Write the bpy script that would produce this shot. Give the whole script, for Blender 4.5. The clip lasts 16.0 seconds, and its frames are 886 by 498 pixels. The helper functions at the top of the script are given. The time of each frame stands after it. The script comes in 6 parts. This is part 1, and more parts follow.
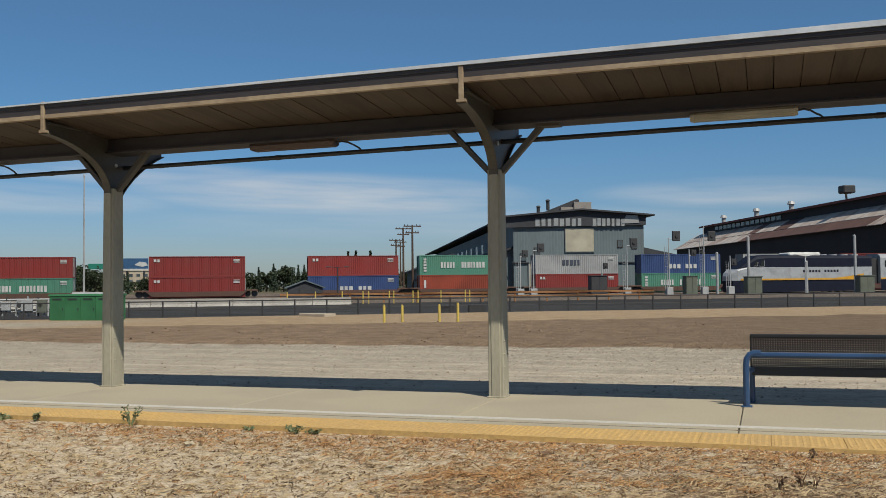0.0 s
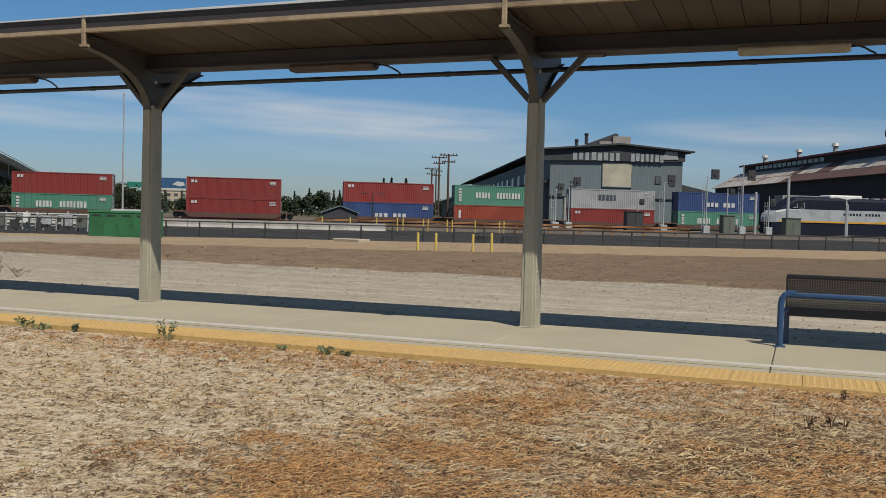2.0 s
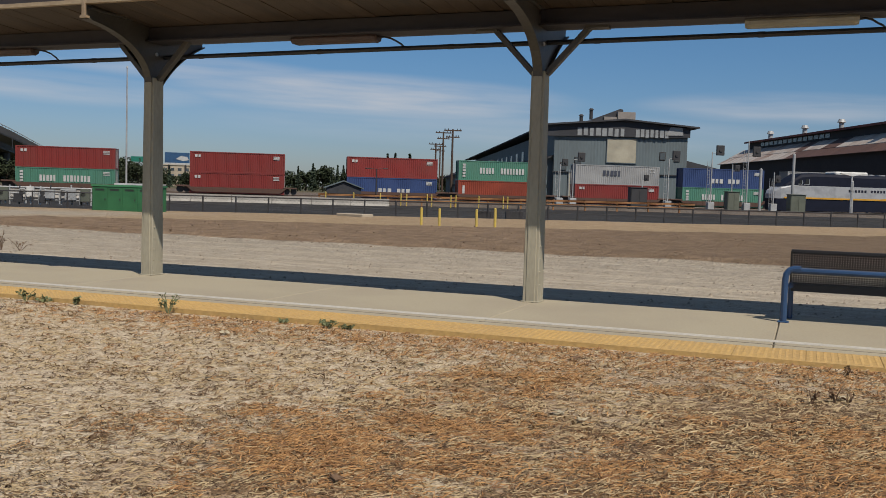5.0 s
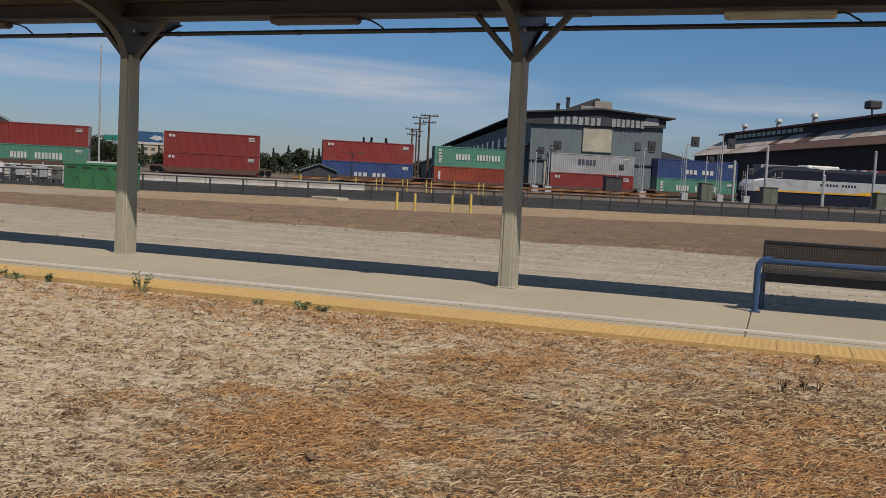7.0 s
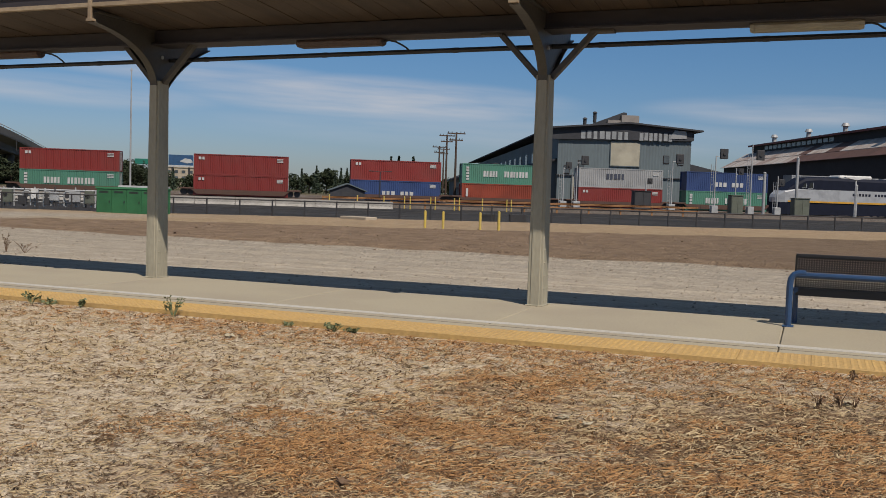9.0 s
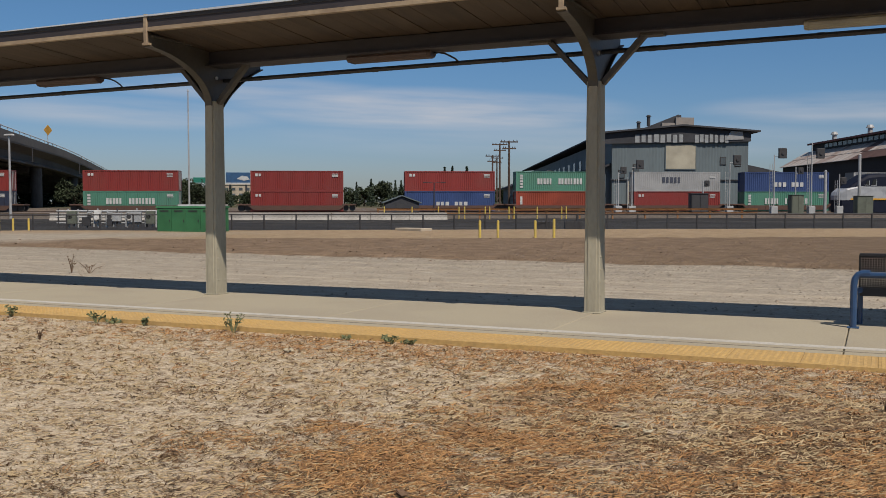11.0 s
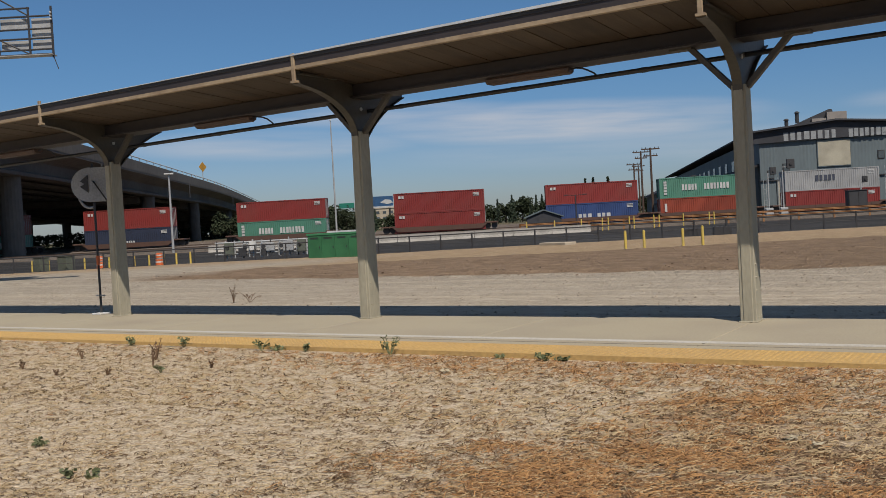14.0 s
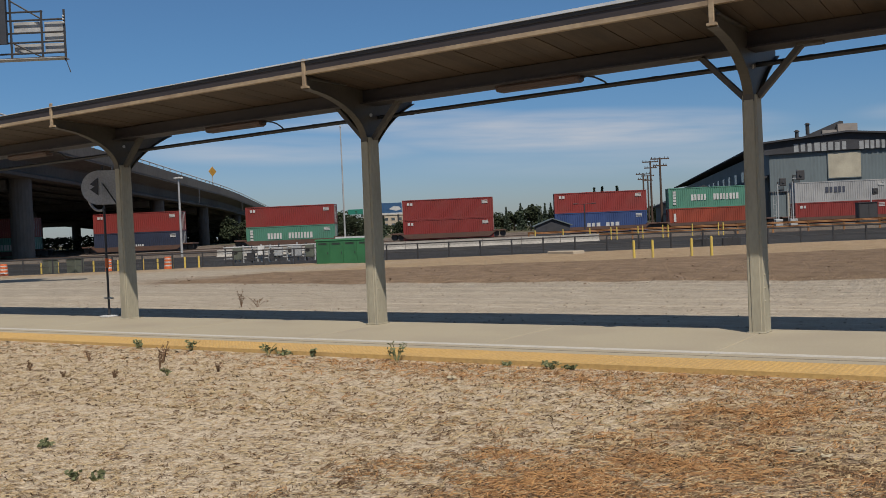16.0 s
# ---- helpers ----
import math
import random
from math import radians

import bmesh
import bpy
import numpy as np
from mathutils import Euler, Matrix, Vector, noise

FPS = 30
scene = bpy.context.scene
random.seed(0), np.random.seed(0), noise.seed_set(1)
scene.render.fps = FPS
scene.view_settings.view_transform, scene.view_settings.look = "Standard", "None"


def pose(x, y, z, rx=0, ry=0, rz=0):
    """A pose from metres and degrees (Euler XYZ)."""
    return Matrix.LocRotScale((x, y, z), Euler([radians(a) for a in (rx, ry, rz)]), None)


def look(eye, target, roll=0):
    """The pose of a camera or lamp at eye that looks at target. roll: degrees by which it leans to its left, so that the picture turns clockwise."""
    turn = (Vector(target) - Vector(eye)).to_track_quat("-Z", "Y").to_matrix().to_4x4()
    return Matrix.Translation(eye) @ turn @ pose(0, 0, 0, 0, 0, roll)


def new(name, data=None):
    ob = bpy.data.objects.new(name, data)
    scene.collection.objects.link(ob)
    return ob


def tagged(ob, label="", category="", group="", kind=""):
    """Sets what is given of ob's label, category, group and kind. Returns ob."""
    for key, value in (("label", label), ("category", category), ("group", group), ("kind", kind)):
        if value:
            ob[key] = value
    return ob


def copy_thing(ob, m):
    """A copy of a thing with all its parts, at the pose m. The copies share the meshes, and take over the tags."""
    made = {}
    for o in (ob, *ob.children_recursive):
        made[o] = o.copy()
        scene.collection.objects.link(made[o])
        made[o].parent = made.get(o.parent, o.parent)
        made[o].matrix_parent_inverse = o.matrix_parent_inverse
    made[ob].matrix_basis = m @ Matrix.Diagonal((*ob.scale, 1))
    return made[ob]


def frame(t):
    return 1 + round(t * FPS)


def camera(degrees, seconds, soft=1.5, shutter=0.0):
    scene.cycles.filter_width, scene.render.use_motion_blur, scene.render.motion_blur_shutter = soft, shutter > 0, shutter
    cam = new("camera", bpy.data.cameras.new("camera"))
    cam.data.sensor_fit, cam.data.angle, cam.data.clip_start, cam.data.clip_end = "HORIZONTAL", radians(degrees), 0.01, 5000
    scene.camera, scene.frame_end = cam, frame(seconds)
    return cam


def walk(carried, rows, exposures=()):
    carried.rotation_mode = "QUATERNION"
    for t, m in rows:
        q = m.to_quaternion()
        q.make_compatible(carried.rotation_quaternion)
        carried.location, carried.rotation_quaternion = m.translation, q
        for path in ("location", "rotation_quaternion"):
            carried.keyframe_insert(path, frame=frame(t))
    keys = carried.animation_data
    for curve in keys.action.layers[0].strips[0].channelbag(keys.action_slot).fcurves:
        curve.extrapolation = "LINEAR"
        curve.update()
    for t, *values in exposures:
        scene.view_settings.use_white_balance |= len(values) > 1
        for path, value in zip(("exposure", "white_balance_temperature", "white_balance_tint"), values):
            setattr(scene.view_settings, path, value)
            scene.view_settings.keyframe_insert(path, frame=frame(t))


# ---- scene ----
cam = camera(49.4, 16.0, soft=0.6)
PATH = [
    (0, (0.836, 0.092, 1.409), (0.2, 1.987, 1.484), -0.6),
    (0.5, (0.84, 0.109, 1.406), (0.22, 2.009, 1.501), -1.1),
    (1, (0.832, 0.127, 1.386), (0.215, 2.03, 1.429), 0.6),
    (1.5, (0.811, 0.128, 1.386), (0.156, 2.017, 1.332), 0.8),
    (2, (0.814, 0.121, 1.382), (0.112, 1.992, 1.311), 1.5),
    (2.5, (0.804, 0.151, 1.375), (0.092, 2.017, 1.268), 1.4),
    (3, (0.804, 0.139, 1.368), (0.09, 2.004, 1.263), 1.6),
    (3.5, (0.802, 0.131, 1.355), (0.081, 1.993, 1.248), 1.3),
    (4, (0.804, 0.182, 1.362), (0.074, 2.041, 1.251), 1.5),
    (6.3, (0.812, 0.148, 1.354), (0.139, 2.024, 1.189), 1.8),
    (6.5, (0.806, 0.139, 1.349), (0.11, 2.006, 1.176), 1.3),
    (7, (0.789, 0.162, 1.343), (0.134, 2.045, 1.194), 2.9),
    (7.5, (0.805, 0.153, 1.357), (0.116, 2.027, 1.242), 0.9),
    (8, (0.802, 0.167, 1.356), (0.101, 2.035, 1.216), 1.3),
    (8.5, (0.794, 0.17, 1.364), (0.082, 2.034, 1.226), 1.4),
    (9, (0.797, 0.164, 1.368), (0.083, 2.029, 1.252), 1.8),
    (9.5, (0.809, 0.157, 1.369), (0.023, 1.995, 1.301), 1.7),
    (9.7, (0.809, 0.152, 1.367), (0.01, 1.984, 1.298), 0.9),
    (11.8, (0.816, 0.164, 1.383), (-0.026, 1.976, 1.287), -0.7),
    (12, (0.814, 0.162, 1.384), (-0.035, 1.972, 1.321), -1.6),
    (12.5, (0.805, 0.165, 1.396), (-0.081, 1.949, 1.222), -2.8),
    (13, (0.786, 0.169, 1.412), (-0.204, 1.9, 1.251), -3.5),
    (13.5, (0.807, 0.066, 1.415), (-0.273, 1.747, 1.333), -2.9),
    (14, (0.818, 0.04, 1.418), (-0.264, 1.721, 1.361), -3.2),
    (14.5, (0.841, 0.038, 1.423), (-0.212, 1.739, 1.391), -3.6),
    (15, (0.839, 0.044, 1.422), (-0.176, 1.767, 1.363), -3.6),
    (15.5, (0.827, 0.033, 1.413), (-0.224, 1.734, 1.37), -2.6),
    (16, (0.812, 0.049, 1.41), (-0.284, 1.722, 1.369), -2.5),
]
walk(cam, [(t, look(eye, target, roll)) for t, eye, target, roll in PATH],
     [(0, 0.08, 6500, 8), (1.0, 0.07, 6500, 8), (2.0, 0.05, 6500, 9), (3.0, 0.01, 6520, 10), (7.0, -0.07, 6600, 14), (9.5, -0.06, 6600, 14), (12.0, -0.06, 6600, 14), (16.0, -0.04, 6560, 13)])

# ---- light: clear afternoon, sun high behind and to the side ----
SUN_TO = Vector((0.46, -0.37, 0.778)).normalized()
sun_data = bpy.data.lights.new("sun", "SUN")
sun_data.energy, sun_data.angle, sun_data.color = 4.6, radians(0.53), (1.0, 0.925, 0.81)
sun = new("sun", sun_data)
sun.matrix_world = look((30, -25, 60), Vector((30, -25, 60)) - SUN_TO)

world = bpy.data.worlds.new("sky")
scene.world = world
world.use_nodes = True
wn, wl = world.node_tree.nodes, world.node_tree.links
sky = wn.new("ShaderNodeTexSky")
sky.sky_type, sky.sun_disc = "NISHITA", False
sky.sun_elevation = math.asin(SUN_TO.z)
sky.sun_rotation = math.atan2(SUN_TO.x, SUN_TO.y)
sky.air_density, sky.dust_density, sky.ozone_density = 1.0, 0.5, 3.0
coord = wn.new("ShaderNodeTexCoord")
split = wn.new("ShaderNodeSeparateXYZ")
wl.new(coord.outputs["Generated"], split.inputs[0])


def sky_math(op, a, b, c=None):
    k = wn.new("ShaderNodeMath")
    k.operation = op
    for i, s in enumerate((a, b, c)):
        if isinstance(s, (int, float)):
            k.inputs[i].default_value = s
        elif s is not None:
            wl.new(s, k.inputs[i])
    return k.outputs[0]


turned = sky_math("ARCTAN2", split.outputs["X"], split.outputs["Y"])
flat = wn.new("ShaderNodeCombineXYZ")
wl.new(sky_math("MULTIPLY", turned, 5.0), flat.inputs[0])
wl.new(sky_math("MULTIPLY", sky_math("MULTIPLY_ADD", turned, 0.03, split.outputs["Z"]), 58.0), flat.inputs[1])
wisps = wn.new("ShaderNodeTexNoise")
wisps.inputs["Scale"].default_value, wisps.inputs["Detail"].default_value, wisps.inputs["Roughness"].default_value = 1.0, 6.0, 0.5
wl.new(flat.outputs[0], wisps.inputs["Vector"])
cover = None
# thin cloud banks: bearing and its spread, height and its spread, how white
for a0, aw, z0, zw, amount in ((-0.44, 0.21, 0.085, 0.023, 1.0), (-0.02, 0.15, 0.088, 0.016, 0.6), (-0.74, 0.16, 0.072, 0.016, 0.55), (-0.62, 0.16, 0.100, 0.014, 0.55), (-0.30, 0.34, 0.058, 0.022, 0.30)):
    da = sky_math("DIVIDE", sky_math("SUBTRACT", turned, a0), aw)
    dz = sky_math("DIVIDE", sky_math("SUBTRACT", sky_math("MULTIPLY_ADD", turned, 0.02, split.outputs["Z"]), z0), zw)
    r2 = sky_math("ADD", sky_math("MULTIPLY", da, da), sky_math("MULTIPLY", dz, dz))
    fall = wn.new("ShaderNodeMapRange")
    fall.interpolation_type = "SMOOTHSTEP"
    fall.inputs["From Min"].default_value, fall.inputs["From Max"].default_value, fall.inputs["To Max"].default_value = 1.3, 0.0, amount
    wl.new(r2, fall.inputs["Value"])
    cover = fall.outputs[0] if cover is None else sky_math("MAXIMUM", cover, fall.outputs[0])
thin = wn.new("ShaderNodeMapRange")
thin.inputs["From Min"].default_value, thin.inputs["From Max"].default_value, thin.inputs["To Min"].default_value, thin.inputs["To Max"].default_value = 0.30, 0.64, 0.12, 0.85
wl.new(wisps.outputs["Fac"], thin.inputs["Value"])
rich = wn.new("ShaderNodeHueSaturation")
fade = wn.new("ShaderNodeMapRange")
fade.inputs["From Min"].default_value, fade.inputs["From Max"].default_value = 0.1, 0.7
fade.inputs["To Min"].default_value, fade.inputs["To Max"].default_value = 1.32, 0.68
wl.new(split.outputs["Z"], fade.inputs["Value"])
wl.new(fade.outputs[0], rich.inputs["Saturation"])
wl.new(sky.outputs[0], rich.inputs["Color"])
clear = wn.new("ShaderNodeMixRGB")
clear.blend_type = "MULTIPLY"
clear.inputs["Fac"].default_value = 1.0
hue = wn.new("ShaderNodeMapRange")
hue.interpolation_type = "SMOOTHSTEP"
hue.inputs["From Min"].default_value, hue.inputs["From Max"].default_value = 0.0, 0.22
wl.new(split.outputs["Z"], hue.inputs["Value"])
tint = wn.new("ShaderNodeMixRGB")
tint.inputs["Color1"].default_value, tint.inputs["Color2"].default_value = (0.765, 0.875, 1.18, 1), (0.885, 1.055, 1.17, 1)
wl.new(hue.outputs[0], tint.inputs["Fac"])
wl.new(tint.outputs[0], clear.inputs["Color2"])
wl.new(rich.outputs[0], clear.inputs["Color1"])
veil = wn.new("ShaderNodeMixRGB")
veil.inputs["Color2"].default_value = (8.6, 8.9, 9.3, 1)
wl.new(sky_math("MULTIPLY", cover, thin.outputs[0]), veil.inputs["Fac"])
wl.new(clear.outputs[0], veil.inputs["Color1"])
back = wn["Background"]
back.inputs["Strength"].default_value = 0.064
wl.new(veil.outputs[0], back.inputs["Color"])

# ---- the railway's own direction: u along the tracks, v across them ----
RAIL_TURN = 29.7
RAIL = pose(0, 0, 0, 0, 0, RAIL_TURN)
RC, RS = math.cos(radians(RAIL_TURN)), math.sin(radians(RAIL_TURN))


def on_rail(u, v, z=0.0, turn=0.0):
    return RAIL @ pose(u, v, z, 0, 0, turn)


# ---- materials ----
def material(name, color, rough=0.7, metal=0.0, coarse=1.5, fine=30.0, vary=0.18, dirt=None, dirt_amount=0.3, bump=0.15, rand=0.0, spec=0.5, stretch=(1, 1, 1)):
    """A painted or natural surface with broad stains, fine grain and a little relief."""
    m = bpy.data.materials.new(name)
    m.use_nodes = True
    n, l = m.node_tree.nodes, m.node_tree.links
    b = n["Principled BSDF"]
    b.inputs["Roughness"].default_value, b.inputs["Metallic"].default_value = rough, metal
    b.inputs["Specular IOR Level"].default_value = spec
    tc = n.new("ShaderNodeTexCoord")
    mp = n.new("ShaderNodeMapping")
    mp.inputs["Scale"].default_value = stretch
    l.new(tc.outputs["Object"], mp.inputs[0])
    broad, grain = n.new("ShaderNodeTexNoise"), n.new("ShaderNodeTexNoise")
    broad.inputs["Scale"].default_value, broad.inputs["Detail"].default_value = coarse, 5
    grain.inputs["Scale"].default_value, grain.inputs["Detail"].default_value = fine, 3
    info = n.new("ShaderNodeObjectInfo")
    shift = n.new("ShaderNodeVectorMath")
    shift.operation = "MULTIPLY_ADD"
    spread = n.new("ShaderNodeCombineXYZ")
    l.new(info.outputs["Random"], spread.inputs[0])
    l.new(info.outputs["Random"], spread.inputs[1])
    shift.inputs[1].default_value = (37, 53, 0)
    l.new(spread.outputs[0], shift.inputs[0])
    l.new(mp.outputs[0], shift.inputs[2])
    for t in (broad, grain):
        l.new(shift.outputs[0], t.inputs["Vector"])
    dark = n.new("ShaderNodeMixRGB")
    d = dirt or tuple(c * 0.55 for c in color)
    dark.inputs["Color1"].default_value, dark.inputs["Color2"].default_value = (*color, 1), (*d, 1)
    ramp = n.new("ShaderNodeMapRange")
    ramp.inputs["From Min"].default_value, ramp.inputs["From Max"].default_value = 0.42, 0.72
    ramp.inputs["To Max"].default_value = dirt_amount * 2
    l.new(broad.outputs["Fac"], ramp.inputs["Value"])
    l.new(ramp.outputs[0], dark.inputs["Fac"])
    hsv = n.new("ShaderNodeHueSaturation")
    l.new(dark.outputs[0], hsv.inputs["Color"])
    val = n.new("ShaderNodeMapRange")
    val.inputs["From Min"].default_value, val.inputs["From Max"].default_value = 0.25, 0.75
    val.inputs["To Min"].default_value, val.inputs["To Max"].default_value = 1 - vary, 1 + vary
    l.new(grain.outputs["Fac"], val.inputs["Value"])
    tone = n.new("ShaderNodeMath")
    tone.operation = "MULTIPLY_ADD"
    tone.inputs[1].default_value, tone.inputs[2].default_value = rand, 1 - rand / 2
    l.new(info.outputs["Random"], tone.inputs[0])
    both = n.new("ShaderNodeMath")
    both.operation = "MULTIPLY"
    l.new(val.outputs[0], both.inputs[0])
    l.new(tone.outputs[0], both.inputs[1])
    l.new(both.outputs[0], hsv.inputs["Value"])
    l.new(hsv.outputs[0], b.inputs["Base Color"])
    if bump:
        bp = n.new("ShaderNodeBump")
        bp.inputs["Strength"].default_value, bp.inputs["Distance"].default_value = bump, 0.02
        l.new(grain.outputs["Fac"], bp.inputs["Height"])
        l.new(bp.outputs[0], b.inputs["Normal"])
    return m


M = dict(
    concrete=material("pale_concrete", (0.345, 0.304, 0.216), 0.85, coarse=0.7, fine=40, vary=0.1, dirt=(0.273, 0.234, 0.176), bump=0.2),
    tactile=material("yellow_tactile", (0.44, 0.285, 0.10), 0.75, coarse=1.2, fine=25, dirt=(0.367, 0.242, 0.101), dirt_amount=0.35),
    line=material("worn_white_line", (0.468, 0.445, 0.390), 0.7, coarse=3, fine=30, dirt=(0.390, 0.359, 0.296), dirt_amount=0.3),
    joint=material("grey_joint", (0.22, 0.19, 0.14), 0.9),
    post=material("cream_post_paint", (0.345, 0.317, 0.235), 0.6, coarse=3, fine=30, vary=0.1, dirt=(0.23, 0.21, 0.155), dirt_amount=0.3, stretch=(1, 1, 0.3)),
    target=material("dull_target_paint", (0.30, 0.305, 0.31), 0.7),
    # arms and braces: colour darkened below the shaft's to carry canopy shade
    taupe=material("shade_darkened_taupe", (0.070, 0.062, 0.049), 0.5, coarse=2, fine=20, vary=0.12, dirt=(0.051, 0.044, 0.035)),
    fascia=material("dark_brown_fascia", (0.036, 0.030, 0.031), 0.6, coarse=2, fine=15, stretch=(0.3, 1, 1)),
    trim=material("chipped_cream_trim", (0.312, 0.242, 0.156), 0.6, coarse=5, fine=25, dirt=(0.125, 0.078, 0.047), dirt_amount=0.3, stretch=(0.5, 1, 1)),
    roof_white=material("white_roof_edge", (0.50, 0.54, 0.58), 0.6, coarse=2, fine=20, vary=0.06, bump=0.05),
    roofing=material("grey_white_roofing", (0.24, 0.24, 0.24), 0.8),
    soffit=material("brown_soffit_boards", (0.070, 0.048, 0.031), 0.75, coarse=1.5, fine=12, vary=0.15, dirt=(0.038, 0.027, 0.019), dirt_amount=0.45, rand=0.3, stretch=(4, 0.5, 1)),
    conduit=material("galvanised_conduit", (0.047, 0.048, 0.051), 0.5, 0.4),
    lamp_white=material("yellowed_lamp_cover", (0.38, 0.355, 0.28), 0.4, vary=0.05, bump=0),
    lamp_red=material("rusty_lamp_housing", (0.078, 0.053, 0.045), 0.6, dirt=(0.109, 0.062, 0.047)),
    bench_blue=material("blue_bench_paint", (0.027, 0.066, 0.148), 0.3, vary=0.06, bump=0.03),
    bench_black=material("black_coated_mesh", (0.016, 0.017, 0.020), 0.4, vary=0.1, bump=0),
    steel_grey=material("weathered_grey_steel", (0.34, 0.35, 0.35), 0.55, 0.1),
    steel_dark=material("dark_iron", (0.031, 0.031, 0.033), 0.6),
    yellow=material("yellow_bollard_paint", (0.530, 0.390, 0.078), 0.55, coarse=4, dirt=(0.351, 0.273, 0.117)),
    green_box=material("green_cabinet_paint", (0.030, 0.138, 0.055), 0.45, vary=0.07, coarse=1.0, bump=0.03),
    olive=material("olive_cabinet", (0.095, 0.106, 0.080), 0.6),
    white=material("dull_white_paint", (0.546, 0.546, 0.523), 0.6, vary=0.08),
    cement=material("cement_wall", (0.312, 0.296, 0.265), 0.85, coarse=0.8, fine=15),
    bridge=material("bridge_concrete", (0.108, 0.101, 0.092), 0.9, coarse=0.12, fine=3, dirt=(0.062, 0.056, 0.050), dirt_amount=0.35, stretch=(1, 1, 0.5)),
    orange=material("orange_plastic", (0.585, 0.125, 0.031), 0.5, bump=0.02),
    sign_yellow=material("yellow_sign_face", (0.40, 0.215, 0.030), 0.5, bump=0),
    rust=material("rusty_rail_orange", (0.281, 0.133, 0.047), 0.75, coarse=2, dirt=(0.156, 0.070, 0.031)),
    red_box=material("red_container", (0.187, 0.023, 0.019), 0.5, coarse=0.4, fine=8, vary=0.1, dirt=(0.156, 0.035, 0.027), rand=0.2, bump=0),
    rust_box=material("orange_red_container", (0.234, 0.043, 0.020), 0.5, coarse=0.4, fine=8, vary=0.1, rand=0.1, bump=0),
    green_con=material("sea_green_container", (0.058, 0.183, 0.129), 0.5, coarse=0.4, fine=8, vary=0.08, dirt=(0.070, 0.164, 0.117), rand=0.1, bump=0),
    blue_con=material("blue_container", (0.027, 0.055, 0.156), 0.5, coarse=0.4, fine=8, vary=0.1, rand=0.15, bump=0),
    navy_con=material("navy_container", (0.023, 0.031, 0.058), 0.5, coarse=0.4, fine=8, bump=0),
    grey_con=material("light_grey_container", (0.281, 0.289, 0.289), 0.5, coarse=0.4, fine=8, vary=0.06, rand=0.1, bump=0),
    sign_letter=material("faded_sign_letter", (0.234, 0.250, 0.257), 0.7, coarse=1, bump=0),
    letter=material("white_lettering", (0.429, 0.437, 0.429), 0.6, bump=0),
    letter_dark=material("dark_lettering", (0.039, 0.047, 0.070), 0.6, bump=0),
    well=material("brown_well_car", (0.078, 0.039, 0.027), 0.7, coarse=1, dirt=(0.047, 0.031, 0.023)),
    sp_wall=material("grey_corrugated_wall", (0.098, 0.128, 0.138), 0.7, coarse=0.25, fine=3, vary=0.08, dirt=(0.070, 0.085, 0.092), dirt_amount=0.35, stretch=(1, 1, 0.3), bump=0),
    sp_dark=material("dark_shingle", (0.031, 0.033, 0.039), 0.8, coarse=0.3, fine=4, bump=0),
    sp_cream=material("cream_panel", (0.359, 0.335, 0.257), 0.7, coarse=0.4, fine=5, vary=0.06, bump=0),
    tin=material("bare_tin_roof", (0.429, 0.390, 0.343), 0.55, 0.0, coarse=0.15, fine=2, dirt=(0.218, 0.133, 0.094), dirt_amount=0.5, bump=0),
    roof_red=material("red_rust_roof_edge", (0.17, 0.05, 0.04), 0.8, coarse=0.2, fine=2, bump=0),
    rust_roof=material("rusted_roof", (0.094, 0.048, 0.035), 0.75, coarse=0.2, fine=2, dirt=(0.070, 0.039, 0.031), rand=0.3, bump=0),
    shed_wall=material("blackened_shed_wall", (0.027, 0.023, 0.023), 0.85, coarse=0.2, fine=2, bump=0),
    pane=material("grimy_window", (0.078, 0.094, 0.101), 0.25, vary=0.2, rand=0.6, bump=0),
    loco_white=material("silver_white_loco", (0.312, 0.328, 0.343), 0.35, vary=0.04, bump=0),
    loco_blue=material("midnight_blue_loco", (0.009, 0.012, 0.024), 0.6, vary=0.05, bump=0, spec=0.15),
    loco_stripe=material("amber_stripe", (0.546, 0.281, 0.023), 0.4, bump=0),
    glass=material("dark_glass", (0.009, 0.011, 0.014), 0.08, vary=0, bump=0),
    bark=material("bark", (0.055, 0.039, 0.027), 0.9),
    pole_wood=material("creosoted_pole", (0.066, 0.043, 0.031), 0.9),
    # conifer green lightened, so the distance haze sits in the colour
    leaf_dark=material("hazed_conifer_leaf", (0.035, 0.055, 0.03), 0.8, coarse=0.5, fine=3, vary=0.3, rand=0.4, bump=0),
    # leaf green greyed to hold the far haze in its colour
    leaf=material("hazed_leaf", (0.042, 0.054, 0.03), 0.9, spec=0.1, coarse=0.5, fine=3, vary=0.3, rand=0.4, bump=0),
    weed=material("weed_leaf", (0.13, 0.145, 0.065), 0.7, vary=0.3, bump=0),
    dead=material("dead_stalk", (0.15, 0.09, 0.05), 0.9, bump=0),
    hotel=material("cream_far_wall", (0.406, 0.343, 0.257), 0.85, coarse=0.1, fine=1, bump=0),
    far_grey=material("grey_far_wall", (0.257, 0.234, 0.211), 0.85, coarse=0.1, fine=1, bump=0),
    sign_green=material("road_sign_green", (0.008, 0.156, 0.109), 0.5, bump=0),
    sign_blue=material("billboard_blue", (0.023, 0.078, 0.172), 0.5, bump=0),
    sign_black=material("billboard_dark", (0.027, 0.031, 0.039), 0.6, bump=0),
    paper=material("pale_leaf_litter", (0.429, 0.374, 0.257), 0.8, bump=0),
    ballast=material("ballast", (0.156, 0.136, 0.117), 0.95, coarse=0.5, fine=12, vary=0.35),
    rail=material("rail_steel", (0.125, 0.094, 0.078), 0.5, 0.5),
)


